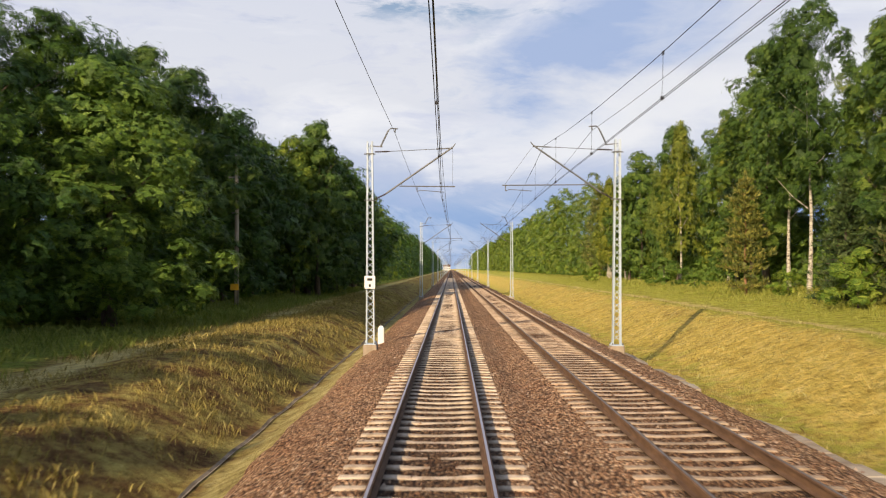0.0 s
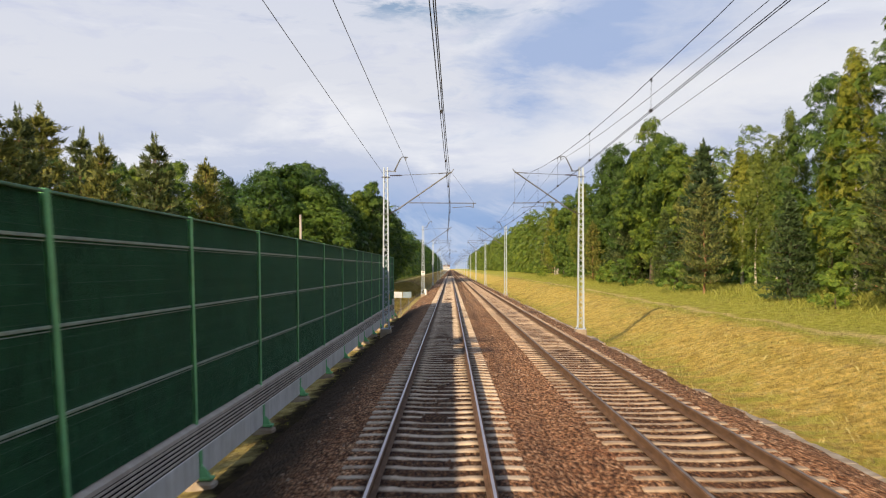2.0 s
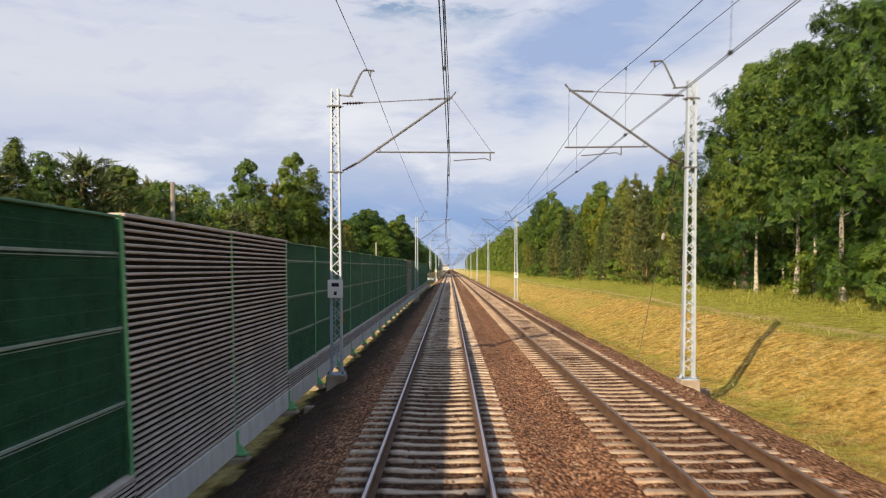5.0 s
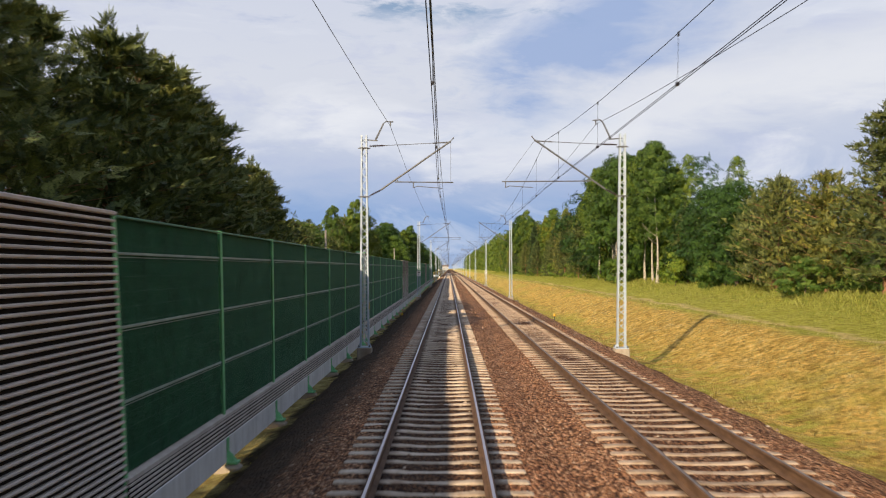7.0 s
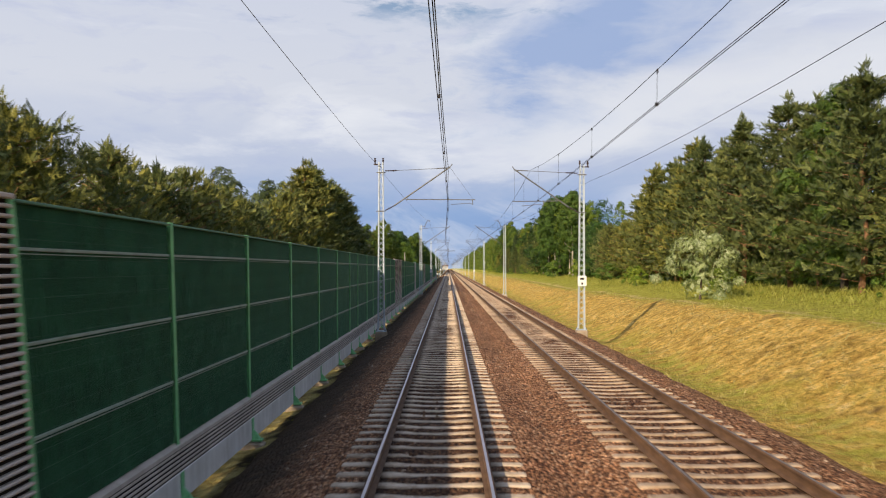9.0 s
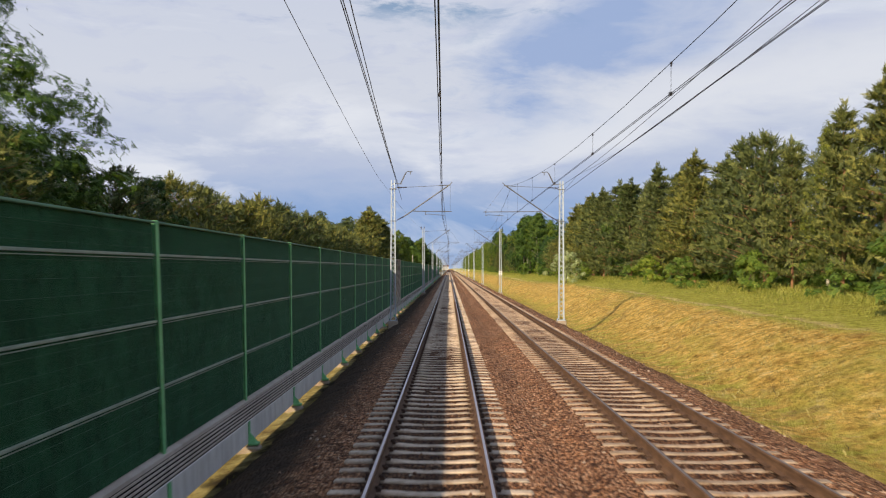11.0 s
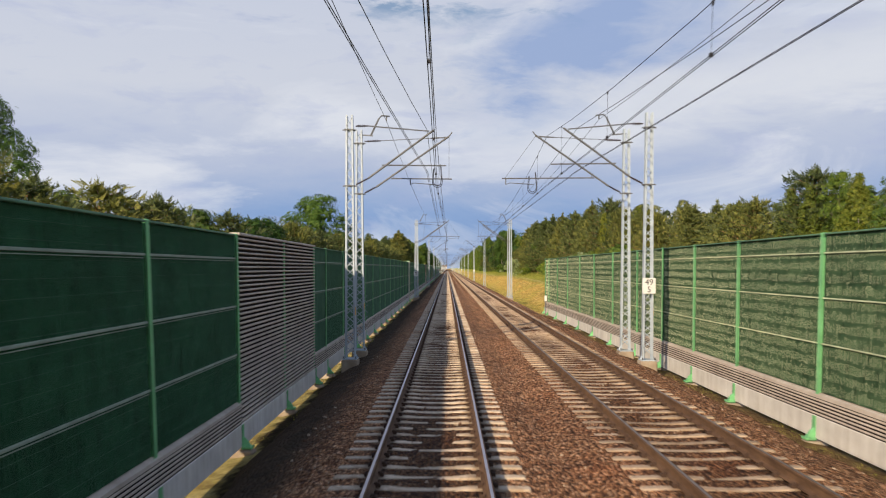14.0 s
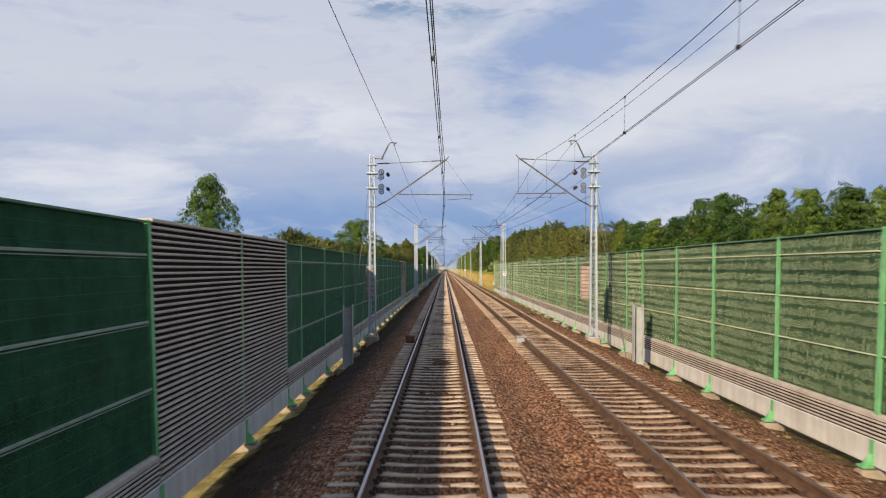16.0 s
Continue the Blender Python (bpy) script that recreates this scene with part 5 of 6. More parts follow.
def needle_sprays(feet, way, length, rng):
    """Narrow brushes of needles that point along the given ways, one for each foot."""
    n = len(feet)
    d = way + rng.normal(0, 0.42, (n, 3))
    d /= np.linalg.norm(d, axis=1)[:, None] + 1e-9
    side = np.cross(d, rng.normal(0, 1, (n, 3)))
    side /= np.linalg.norm(side, axis=1)[:, None] + 1e-9
    ln = length * rng.uniform(0.65, 1.35, n)[:, None]
    w = ln * rng.uniform(0.26, 0.44, n)[:, None]
    return np.stack([feet - side * w * 0.6 - d * ln * 0.2, feet + side * w, feet + d * ln * 1.1], axis=1).reshape(-1, 3)


def conifer(h, width, low, whorls, arms, tufts, per, size, leaf, bark, seed, tip=0.75, rise=0.32, r0=0.17, round_top=0.6, puff=0.42):
    """Layered boughs: each bough carries a few dense needle pads. round_top: 0 for a spire, 1 for a broad head."""
    rng = np.random.default_rng(seed)
    t = thing("tree", "", "tree")
    s = Shape()
    s.tube([(0.12 * math.sin(i * 1.3), 0.12 * math.cos(i * 1.7), h * 0.93 * i / 7 - (0.4 if i == 0 else 0)) for i in range(8)], [r0 * (1 - 0.9 * i / 7) for i in range(8)], 6, caps=False)
    cs, outs = [], []
    for w in range(whorls):
        u = ((w + rng.uniform(0, 0.5)) / whorls) ** 0.82
        taper = (1 - u) ** (1 - 0.5 * round_top) * (0.78 + 0.22 * min(1, u * 4))
        n_arms = max(3, round(arms * (0.55 + 0.45 * (1 - u))))
        for k in range(n_arms):
            a = 6.28 * (k + rng.uniform(0, 0.7)) / n_arms + w * 1.7
            length = width / 2 * max(0.10, taper) * rng.uniform(0.70, 1.15)
            up = rise * length * rng.uniform(0.6, 1.4)
            z = h * (low + (0.95 - low) * u) + rng.normal(0, 0.010 * h)
            s.tube([(0, 0, z), (math.cos(a) * length * 0.9, math.sin(a) * length * 0.9, z + up * 0.6)], [0.035, 0.012], 3, caps=False)
            for q in range(tufts):
                v = 0.30 + 0.70 * (q + 0.75) / tufts
                base = np.array([math.cos(a) * length * v, math.sin(a) * length * v, z + up * v * v])
                base[:2] += rng.normal(0, 0.13 * length * v, 2)
                d = rng.normal(0, 1, (per, 3)) + np.array([0, 0, 0.3])
                d /= np.linalg.norm(d, axis=1)[:, None]
                pr = puff * rng.uniform(0.75, 1.25) * (0.55 + 0.6 * max(0.2, taper))
                cs.append(base + d * pr * np.array([1.2, 1.2, 0.46]) * rng.uniform(0.55, 1.05, per)[:, None])
                outs.append(d * 0.35 + np.array([math.cos(a) * 0.5, math.sin(a) * 0.5, 0.55]))
    for k in range(5):
        # the leading shoot
        d = rng.normal(0, 1, (12, 3))
        d /= np.linalg.norm(d, axis=1)[:, None]
        cs.append(np.array([0, 0, h * (0.88 + 0.025 * k)]) + d * np.array([0.36 - 0.06 * k, 0.36 - 0.06 * k, 0.2]))
        outs.append(d * 0.3 + np.array([0, 0, 1.0]))
    part("trunk", s.mesh("trunk", bark, True), t)
    cs, outs = np.concatenate(cs), np.concatenate(outs)
    pts = np.concatenate([needle_sprays(cs, outs, size, rng), crown_core(h, width * 0.8, low, 190, rng, 0.40, 1.0)])
    part("crown", quad_mesh("crown", pts, leaf), t)
    return t


SPECIES = {
    "oak": [broadleaf(14, 9.0, 0.03, 120, 5600, 0.27, LEAF_OAK, BARK, 11 + i, 0.75, 0.28) for i in range(3)],
    "ash": [broadleaf(16, 7.2, 0.08, 105, 5400, 0.28, LEAF_ASH, BARK, 21 + i, 0.74, 0.22, point=0.95) for i in range(3)],
    "birch": [broadleaf(16, 5.2, 0.16, 110, 4700, 0.225, LEAF_BIRCH, BARK_BIRCH, 31 + i, 0.62, 0.15, 0.6, 1.0, 1.15) for i in range(3)],
    "tall": [broadleaf(18, 6.8, 0.30, 130, 7200, 0.225, LEAF_ASH, BARK_BIRCH, 41 + i, 0.86, 0.17) for i in range(2)],
    "pine": [conifer(14, 7.4, 0.05, 14, 7, 6, 9, 0.42, NEEDLE, BARK_PINE, 51 + i, rise=0.42, round_top=0.7, puff=0.44) for i in range(4)],
    "young": [conifer(8, 6.8, 0.04, 10, 9, 4, 9, 0.36, NEEDLE, BARK_PINE, 101 + i, rise=0.55, round_top=1.0, puff=0.46) for i in range(3)],
    "spruce": [conifer(11, 6.2, 0.02, 20, 8, 3, 10, 0.36, NEEDLE_DARK, BARK, 61 + i, rise=0.02, round_top=0.25) for i in range(2)],
    "lone": [broadleaf(14, 8.6, 0.03, 190, 12500, 0.22, LEAF_SUNLIT, BARK, 91, 0.75, 0.28)],
    "bush": [broadleaf(3.0, 3.6, 0.02, 24, 1600, 0.15, LEAF_BUSH, BARK, 71 + i, 0.55, 0.05) for i in range(3)],
    "blossom": [broadleaf(4.6, 4.4, 0.02, 26, 3600, 0.12, LEAF_PALE, BARK, 81, 0.62, 0.07, 0.0, 1.25)],
}
LABELS = {"lone": "single dense dark green tree above the barrier", "oak": "broad dark green deciduous tree at the forest edge", "ash": "tall mid-green deciduous tree in the forest edge", "birch": "slender birch with a white trunk and loose yellow-green crown",
          "tall": "tall deciduous tree with a bare pale trunk", "pine": "layered Scots pine with grey-green needles", "young": "bushy young pine with a rounded grey-green crown", "spruce": "dense dark young conifer branching to the ground", "bush": "low leafy green bush in the meadow grass",
          "blossom": "rounded bush with pale silvery foliage"}
HEIGHT = {"lone": 14, "oak": 14, "ash": 16, "birch": 16, "tall": 18, "pine": 14, "young": 8, "spruce": 11, "bush": 3.0, "blossom": 4.6}
WIDTH = {"oak": 9.5, "ash": 7.5, "birch": 5.6, "tall": 7.0, "pine": 7.2, "young": 6.8, "spruce": 6.0, "bush": 3.6, "blossom": 4.6}
LEAF_OF = {"oak": LEAF_OAK, "ash": LEAF_ASH, "birch": LEAF_BIRCH, "tall": LEAF_ASH, "pine": NEEDLE, "young": NEEDLE, "spruce": NEEDLE_DARK, "bush": LEAF_BUSH}
for kind, obs in SPECIES.items():
    for o in obs:
        low = kind in ("bush", "blossom")
        o.name = "bush" if low else "tree"
        tagged(o, LABELS[kind], "bush" if low else "tree", "lineside bushes" if low else "forest trees")
USED = set()
forest_rng = random.Random(5)


def plant(kind, x, y, h, wide=1.0):
    fresh = [o for o in SPECIES[kind] if o.name not in USED]
    pick = fresh[0] if fresh else forest_rng.choice(SPECIES[kind])
    k = h / HEIGHT[kind]
    wide *= forest_rng.uniform(0.82, 1.15)
    m = Matrix.Translation((x, y, ground_z(x, y) - 0.05)) @ Matrix.Rotation(forest_rng.uniform(0, 6.28), 4, "Z") @ Matrix.Diagonal((k * wide, k * wide, k, 1))
    if fresh:
        USED.add(pick.name)
        pick.matrix_basis = m
    else:
        copy_thing(pick, m @ Matrix.Diagonal((1 / pick.scale.x, 1 / pick.scale.y, 1 / pick.scale.z, 1)))


MASS = {}


def mass(kind, x, y, h, wide, leaves):
    """A tree deep in the wood, only its foliage, gathered into one mesh of its kind."""
    rng = np.random.default_rng(int(abs(x * 131 + y * 17)) + 3)
    w = WIDTH[kind] * h / HEIGHT[kind] * wide
    u = rng.uniform(0.0, 1.0, leaves)
    lump = np.floor(rng.uniform(0, 14, leaves))
    spire = kind in ("pine", "spruce", "young")
    prof = (1 - u) ** 0.6 * 0.9 + 0.1 if spire else np.sin(np.pi * np.clip((u * 0.86 + 0.1) ** 0.8, 0.05, 1)) ** 0.7
    a = rng.uniform(0, 6.28, leaves)
    r = w / 2 * prof * (0.75 + 0.25 * np.sin(a * 3 + u * 9 + lump)) * rng.uniform(0.75, 1.05, leaves)
    d = np.stack([np.cos(a), np.sin(a), 0.2 + u * 0.5], axis=1)
    c = np.stack([x + d[:, 0] * r, y + d[:, 1] * r, ground_z(x, y) + h * (0.03 + 0.95 * u)], axis=1)
    MASS.setdefault(kind, []).append(leaf_quads(c, d, 0.44 * (h / 14) ** 0.5 * (600 / leaves) ** 0.4, rng))


def stand(y0, y1, x_edge, step, mix, h, jitter=1.6, wide=1.0, back=2, front=True):
    """A front row of trees from y0 to y1, and back rows as a mass; mix: kinds and weights; h: lowest and highest."""
    kinds, weights = zip(*mix)
    sg = 1 if x_edge > 0 else -1
    for r in range(back + 1):
        y = y0 + forest_rng.uniform(0, step)
        while y < y1:
            x = x_edge + sg * (r * 4.2 + forest_rng.uniform(0, jitter))
            kind = forest_rng.choices(kinds, weights)[0]
            tall = forest_rng.uniform(*h)
            if r == 0 and front:
                plant(kind, x, y, tall, wide)
            else:
                mass(kind, x, y, tall * (0.8 if kind == "tall" else 0.92), wide * 1.1, 540 if y < 150 else 300)
            y += step * forest_rng.uniform(0.75, 1.25) * (1 + 0.15 * r)


DECID = (("oak", 4), ("ash", 1))
# right of the line
stand(150, 1000, 24, 7.0, (("ash", 3), ("birch", 2)), (18, 21), 3, 1.2, 1, False)
stand(80, 150, 24, 6.0, (("birch", 4), ("ash", 2), ("pine", 0.9)), (14.5, 19.5), 3.5)
stand(28, 80, 24.5, 5.4, (("birch", 2), ("ash", 3), ("tall", 1)), (15.5, 20.8), 3)
stand(-3, 28, 25, 5.6, (("birch", 3), ("ash", 1), ("spruce", 1), ("pine", 1)), (11.5, 15.5), 3)
stand(-30, -3, 25, 4.6, (("birch", 3), ("ash", 1)), (13.5, 17.5), 3)
stand(-97, -30, 25, 4.6, (("birch", 4), ("pine", 2), ("ash", 1)), (11.8, 16.5), 3)
stand(-137, -97, 22.5, 4.4, (("tall", 3), ("oak", 1)), (16.0, 18.8), 2.5)
stand(-158, -137, 23.5, 4.6, (("oak", 2), ("young", 1), ("pine", 1)), (8.4, 10.2), 2.5, 1.1)
stand(-174, -158, 24, 4.6, (("pine", 2), ("young", 2), ("ash", 1)), (7.4, 8.8), 2.5, 1.1)
stand(-186, -174, 25, 4.6, (("pine", 1),), (11.0, 12.6), 2.0, 1.2)
stand(-250, -186, 25, 5.0, (("pine", 11), ("ash", 1)), (13.2, 15.4), 2.5, 1.2)
stand(-290, -250, 25, 5.0, (("pine", 11), ("ash", 1)), (12, 14.2), 2.5, 1.2)
stand(-332, -290, 25, 4.8, (("pine", 3), ("young", 2), ("birch", 2)), (11.0, 13.2), 3)
stand(-345, -332, 25, 4.6, (("young", 2), ("pine", 1), ("birch", 2)), (9.5, 11.5), 3)
stand(-400, -345, 25, 4.6, (("young", 4), ("pine", 1), ("birch", 1)), (7.2, 8.8), 3, 1.1)
stand(-430, -400, 24, 5.0, (("ash", 2), ("oak", 1), ("birch", 1)), (7.4, 8.6), 2.5, 1.2)
stand(-468, -430, 24, 4.8, (("ash", 2), ("oak", 1), ("pine", 1)), (7.2, 8.8), 2.5, 1.2)
stand(-500, -468, 24, 4.8, (("ash", 2), ("oak", 1)), (5.8, 7.0), 2.5, 1.2)
# left of the line
stand(150, 1000, -14.5, 7.0, DECID, (16, 19.5), 2, 1.2, 1, False)
stand(92, 150, -15, 5.6, DECID, (17, 20), 2.5)
stand(17, 37, -21, 4.8, (("oak", 1), ("ash", 2)), (9.6, 10.8), 2.5, 1.0, 1)
stand(38, 56, -20, 5.0, DECID, (15.2, 17.2), 2.5)
stand(56, 92, -20, 5.2, DECID, (16.5, 19.5), 2.5)
stand(-32, -6, -20, 5.4, (("oak", 2), ("ash", 2), ("pine", 2)), (10.6, 12.2), 2.5)
stand(-6, 17, -20, 4.4, (("oak", 1), ("ash", 2), ("pine", 1)), (10.8, 12.4), 2.5, 1.0, 1)
stand(-78, -32, -20, 5.4, (("pine", 2), ("ash", 2)), (12.5, 15), 2.5)
stand(-152, -78, -20, 4.0, (("young", 3), ("ash", 2), ("birch", 1)), (8.4, 9.8), 2.5, 1.25)
plant("birch", -17, -146, 9.6, 1.3)
stand(-178, -157, -14.4, 4.0, (("pine", 1),), (10.8, 11.8), 1.6, 1.25)
stand(-212, -178, -13.8, 4.0, (("pine", 1),), (13.0, 14.6), 1.6, 1.3)
stand(-222, -212, -14, 4.0, (("young", 1), ("pine", 1)), (9.6, 10.8), 1.6, 1.1)
stand(-300, -222, -14, 4.0, (("young", 8), ("oak", 1)), (8.0, 9.0), 1.6, 1.0)
stand(-340, -300, -14.5, 4.0, (("young", 7), ("oak", 1)), (8.0, 9.0), 2.0, 1.0)
stand(-400, -340, -14.5, 3.7, (("young", 7), ("oak", 1)), (7.0, 7.8), 1.6, 1.1)
stand(-438, -400, -14.5, 4.2, (("ash", 2), ("young", 2), ("oak", 1)), (6.6, 7.4), 2.0, 1.3)
stand(-6, 18, -27, 5.0, (("pine", 2), ("ash", 1)), (11.5, 13.5), 2.5, 1.1, 1)
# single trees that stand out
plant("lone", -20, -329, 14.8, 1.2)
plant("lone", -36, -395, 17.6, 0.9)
plant("ash", -14.5, 94, 20.0, 0.9)
plant("birch", -16.5, -62, 16.0, 1.5)
plant("ash", -17.5, -68, 16.5, 1.1)
plant("birch", -17.0, -55, 11.5, 1.3)
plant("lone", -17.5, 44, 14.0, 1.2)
# bushes and pale shrubs before the right wood
plant("blossom", 17.6, -349, 5.3)
plant("blossom", 17.0, -239.5, 5.6, 0.85)
for x, y, h in ((19.5, -369, 4.4), (20.5, -361, 4.9), (19.0, -378, 4.2), (21.0, -353, 3.6), (20.5, -325, 4.0), (21.0, -334, 4.6), (20.0, -340, 3.6)):
    plant("bush", x, y, h, 1.1)
# young conifers stand before the birches
for y, h in ((62, 9.0), (47, 7.5), (41, 10.5), (22, 8.0), (5, 9.5), (-12, 7.0), (-25, 9.0), (-44, 8.5), (-52, 10.5), (-63, 9.0), (-71, 11.0), (-86, 10.0)):
    plant("spruce" if h < 9 else "pine", 21.8 + forest_rng.uniform(-0.6, 1.2), y, h, 0.95)
for i in range(34):
    y = -390 + i * 15.5 + forest_rng.uniform(-4, 4)
    plant("bush", 22.3 + forest_rng.uniform(-2.2, 1.5), y, forest_rng.uniform(1.6, 3.6), forest_rng.uniform(0.9, 1.4))
# undergrowth closes the wood's foot
for side in (1, -1):
    y = -400
    while y < 330:
        x = side * (27.5 + forest_rng.uniform(0, 2)) if side > 0 else -(20.5 + forest_rng.uniform(0, 2))
        if side > 0 or y > -5:
            mass("bush", x, y, forest_rng.uniform(2.4, 4.5), 1.5, 220)
        y += forest_rng.uniform(2.4, 3.6)
# the wood goes on behind its edge
for side, x0, h0, h1 in ((1, 36, 8.0, 10.0), (-1, 32, 6.4, 7.6)):
    for row in range(5):
        y = -520
        while y < 320:
            mass(forest_rng.choice(("ash", "pine", "oak")), side * (x0 + row * 8 + forest_rng.uniform(0, 4)), y, forest_rng.uniform(h0, h1), 1.3, 60)
            y += forest_rng.uniform(6, 9)
for kind, sets in MASS.items():
    tagged(new("forest_mass", quad_mesh("forest_mass", np.concatenate(sets), LEAF_OF[kind])), "dense foliage deeper in the wood", "forest", kind="stuff")

# ---- grass and loose stones ----
def tufts(name, label, spots, heights, mat, blades, spread, rng):
    """Upright bent blades round each spot."""
    n = len(spots) * blades
    base = np.repeat(spots, blades, axis=0) + np.concatenate([rng.normal(0, spread, (n, 2)), np.zeros((n, 1))], axis=1)
    hh = np.repeat(heights, blades) * rng.uniform(0.5, 1.15, n)
    a = rng.uniform(0, 6.28, n)
    w = np.stack([np.cos(a), np.sin(a), np.zeros(n)], axis=1) * (0.005 + 0.010 * hh)[:, None]
    lean = rng.normal(0, 0.3, (n, 2)) * hh[:, None]
    top = base + np.concatenate([lean, hh[:, None]], axis=1)
    mid = base + np.concatenate([lean * 0.3, hh[:, None] * 0.55], axis=1)
    p = np.stack([base - w, base + w, mid + w * 0.8, top], axis=1).reshape(-1, 3)
    tagged(new(name, quad_mesh(name, p, mat, 4)), label, "grass", kind="stuff")


def scatter(n, x0, x1, y0, y1, rng, power=1.0):
    out = []
    xs, ys = x0 + (x1 - x0) * rng.uniform(0, 1, n) ** power, rng.uniform(y0, y1, n)
    for x, y in zip(xs, ys):
        if noise.noise((x * 0.35, y * 0.35, 4.4)) > rng.uniform(-0.6, 0.35):
            out.append((x, y, ground_z(x, y) - 0.02))
    return np.array(out)


grass_rng = np.random.default_rng(9)
p = scatter(40000, 16.6, 26, -400, 160, grass_rng)
tufts("meadow_grass", "tall pale green meadow grass before the wood", p, 0.10 + 0.32 * np.clip((p[:, 0] - 16.5) / 5, 0, 1), GRASS, 3, 0.12, grass_rng)
p = scatter(26000, 7.6, 15.2, -395, 130, grass_rng)
tufts("slope_grass", "short dry golden grass on the bank", p, grass_rng.uniform(0.08, 0.22, len(p)), GRASS_DRY, 4, 0.12, grass_rng)
p = scatter(22000, -13, -5.2, -1, 110, grass_rng, 0.8)
tufts("mound_grass", "dry tawny grass on the mounds beside the ditch", p, grass_rng.uniform(0.08, 0.30, len(p)), GRASS_TAWNY, 4, 0.10, grass_rng)
p = scatter(6000, -19, -12, 5, 130, grass_rng)
tufts("wood_edge_grass", "green grass along the wood's edge", p, np.full(len(p), 0.45), GRASS, 5, 0.14, grass_rng)
p = scatter(5000, -4.5, -3.3, -520, -3, grass_rng)
tufts("moss_strip", "yellow moss and grass under the barrier", p, np.full(len(p), 0.07), GRASS, 3, 0.05, grass_rng)
p = scatter(2200, 6.9, 7.9, -520, -395, grass_rng)
tufts("verge_grass", "thin grass along the barrier's foot", p, np.full(len(p), 0.07), GRASS, 3, 0.06, grass_rng)


def stones(n):
    rng = np.random.default_rng(4)
    lanes = ((-2.3, -1.32, 0.25), (1.32, 2.68, 0.38), (5.32, 6.9, 0.2), (-0.66, 0.66, 0.14), (3.34, 4.66, 0.14))
    v, f = [], []
    corner = np.array([(1, 0, 0), (0, 1, 0), (-1, 0, 0), (0, -1, 0), (0.2, 0.1, 0.8), (0, 0, -0.6)])
    tri = ((0, 1, 4), (1, 2, 4), (2, 3, 4), (3, 0, 4))
    for x0, x1, share in lanes:
        m = int(n * share)
        for x, y in zip(rng.uniform(x0, x1, m), -522 + 600 * rng.uniform(0, 1, m)):
            z = float(np.interp(x, [-2.85, -2.3, -1.85, -1.3, 1.3, 2.0, 2.7, 5.3, 5.85, 6.2, 6.7, 7.0], [-0.61, -0.43, -0.28, -0.225, -0.225, -0.33, -0.225, -0.225, -0.28, -0.42, -0.58, -0.80]))
            s = rng.uniform(0.022, 0.045)
            a = rng.uniform(0, 6.28)
            q = corner * s * rng.uniform(0.65, 1.3, (6, 3))
            ca, sa = math.cos(a), math.sin(a)
            o = len(v)
            v += [(x + c[0] * ca - c[1] * sa, y + c[0] * sa + c[1] * ca, z + 0.008 + c[2]) for c in q[:5]]
            f += [(i + o, j + o, k + o) for i, j, k in tri]
    a = Mat("loose_stone", 0.9, 0, 0.2)
    a.colour(a.ramp(a.island(), (0.0, (0.10, 0.05, 0.03)), (0.4, (0.22, 0.12, 0.07)), (0.8, (0.33, 0.21, 0.14)), (1.0, (0.50, 0.40, 0.30))))
    tagged(part("loose_stones", mesh_from("loose_stones", v, f, a.m), ballast), kind="stuff")


stones(26000)


# ---- signs, boxes, markers ----
def text_mesh(s, size, mat):
    cu = bpy.data.curves.new("lettering", "FONT")
    cu.body, cu.size, cu.align_x, cu.align_y, cu.extrude = s, size, "CENTER", "CENTER", 0.002
    tmp = bpy.data.objects.new("lettering", cu)
    scene.collection.objects.link(tmp)
    me = bpy.data.meshes.new_from_object(tmp.evaluated_get(bpy.context.evaluated_depsgraph_get()))
    bpy.data.objects.remove(tmp)
    me.materials.clear()
    me.materials.append(mat)
    return me


def kilometre_sign(x, y, z, rows):
    """A white plate facing back along the line, with figures or plain bars."""
    sign = thing("kilometre_sign", "white kilometre plate with black figures on a mast", "sign", "kilometre signs", m=pose(x, y - 0.19, z))
    part("plate", Shape().box(-0.21, 0.21, -0.012, 0.012, -0.25, 0.25, 0, 0.004).mesh("plate", WHITE), sign)
    part("clamp", Shape().box(-0.16, 0.16, 0.012, 0.05, -0.03, 0.03).mesh("clamp", GALV_DARK), sign)
    for k, row in enumerate(rows):
        m = pose(0, -0.016, 0.11 - 0.235 * k, 90, 0, 0)
        if row:
            part("figure", text_mesh(row, 0.27, BLACK), sign, m=m)
        else:
            w = 0.10 if k == 0 else 0.04
            part("figure", Shape().box(-w, w, -0.05, 0.05, -0.002, 0.002).mesh("figure_bar", BLACK), sign, "plain dark bar", m)


kilometre_sign(LEFT_MAST_X, 33.5, 2.08, ("", ""))
kilometre_sign(RIGHT_MAST_X, -82.5, 1.95, ("49", "1"))
kilometre_sign(LEFT_MAST_X, -141.0, 2.05, ("", ""))
kilometre_sign(RIGHT_MAST_X, -255.4, 2.0, ("", ""))
kilometre_sign(LEFT_MAST_X, -373.3, 2.05, ("49", "4"))
kilometre_sign(RIGHT_MAST_X + 0.05, -432.7, 2.05, ("49", "5"))


def notice_board(x, y, w, mat, label, turn, legs):
    z = ground_z(x, y)
    b = thing("notice_board", label, "notice board", "notice boards", m=pose(x, y, 0, 0, 0, turn))
    part("board", Shape().box(-w / 2, w / 2, -0.015, 0.015, 0.34, 0.80, 0, 0.005).mesh("board", mat), b)
    for q in legs:
        part("leg", Shape().bar((q, 0.03, z - 0.3), (q - 0.05, 0.03, 0.78), 0.05, 0.05).mesh("leg", GALV_DARK), b)


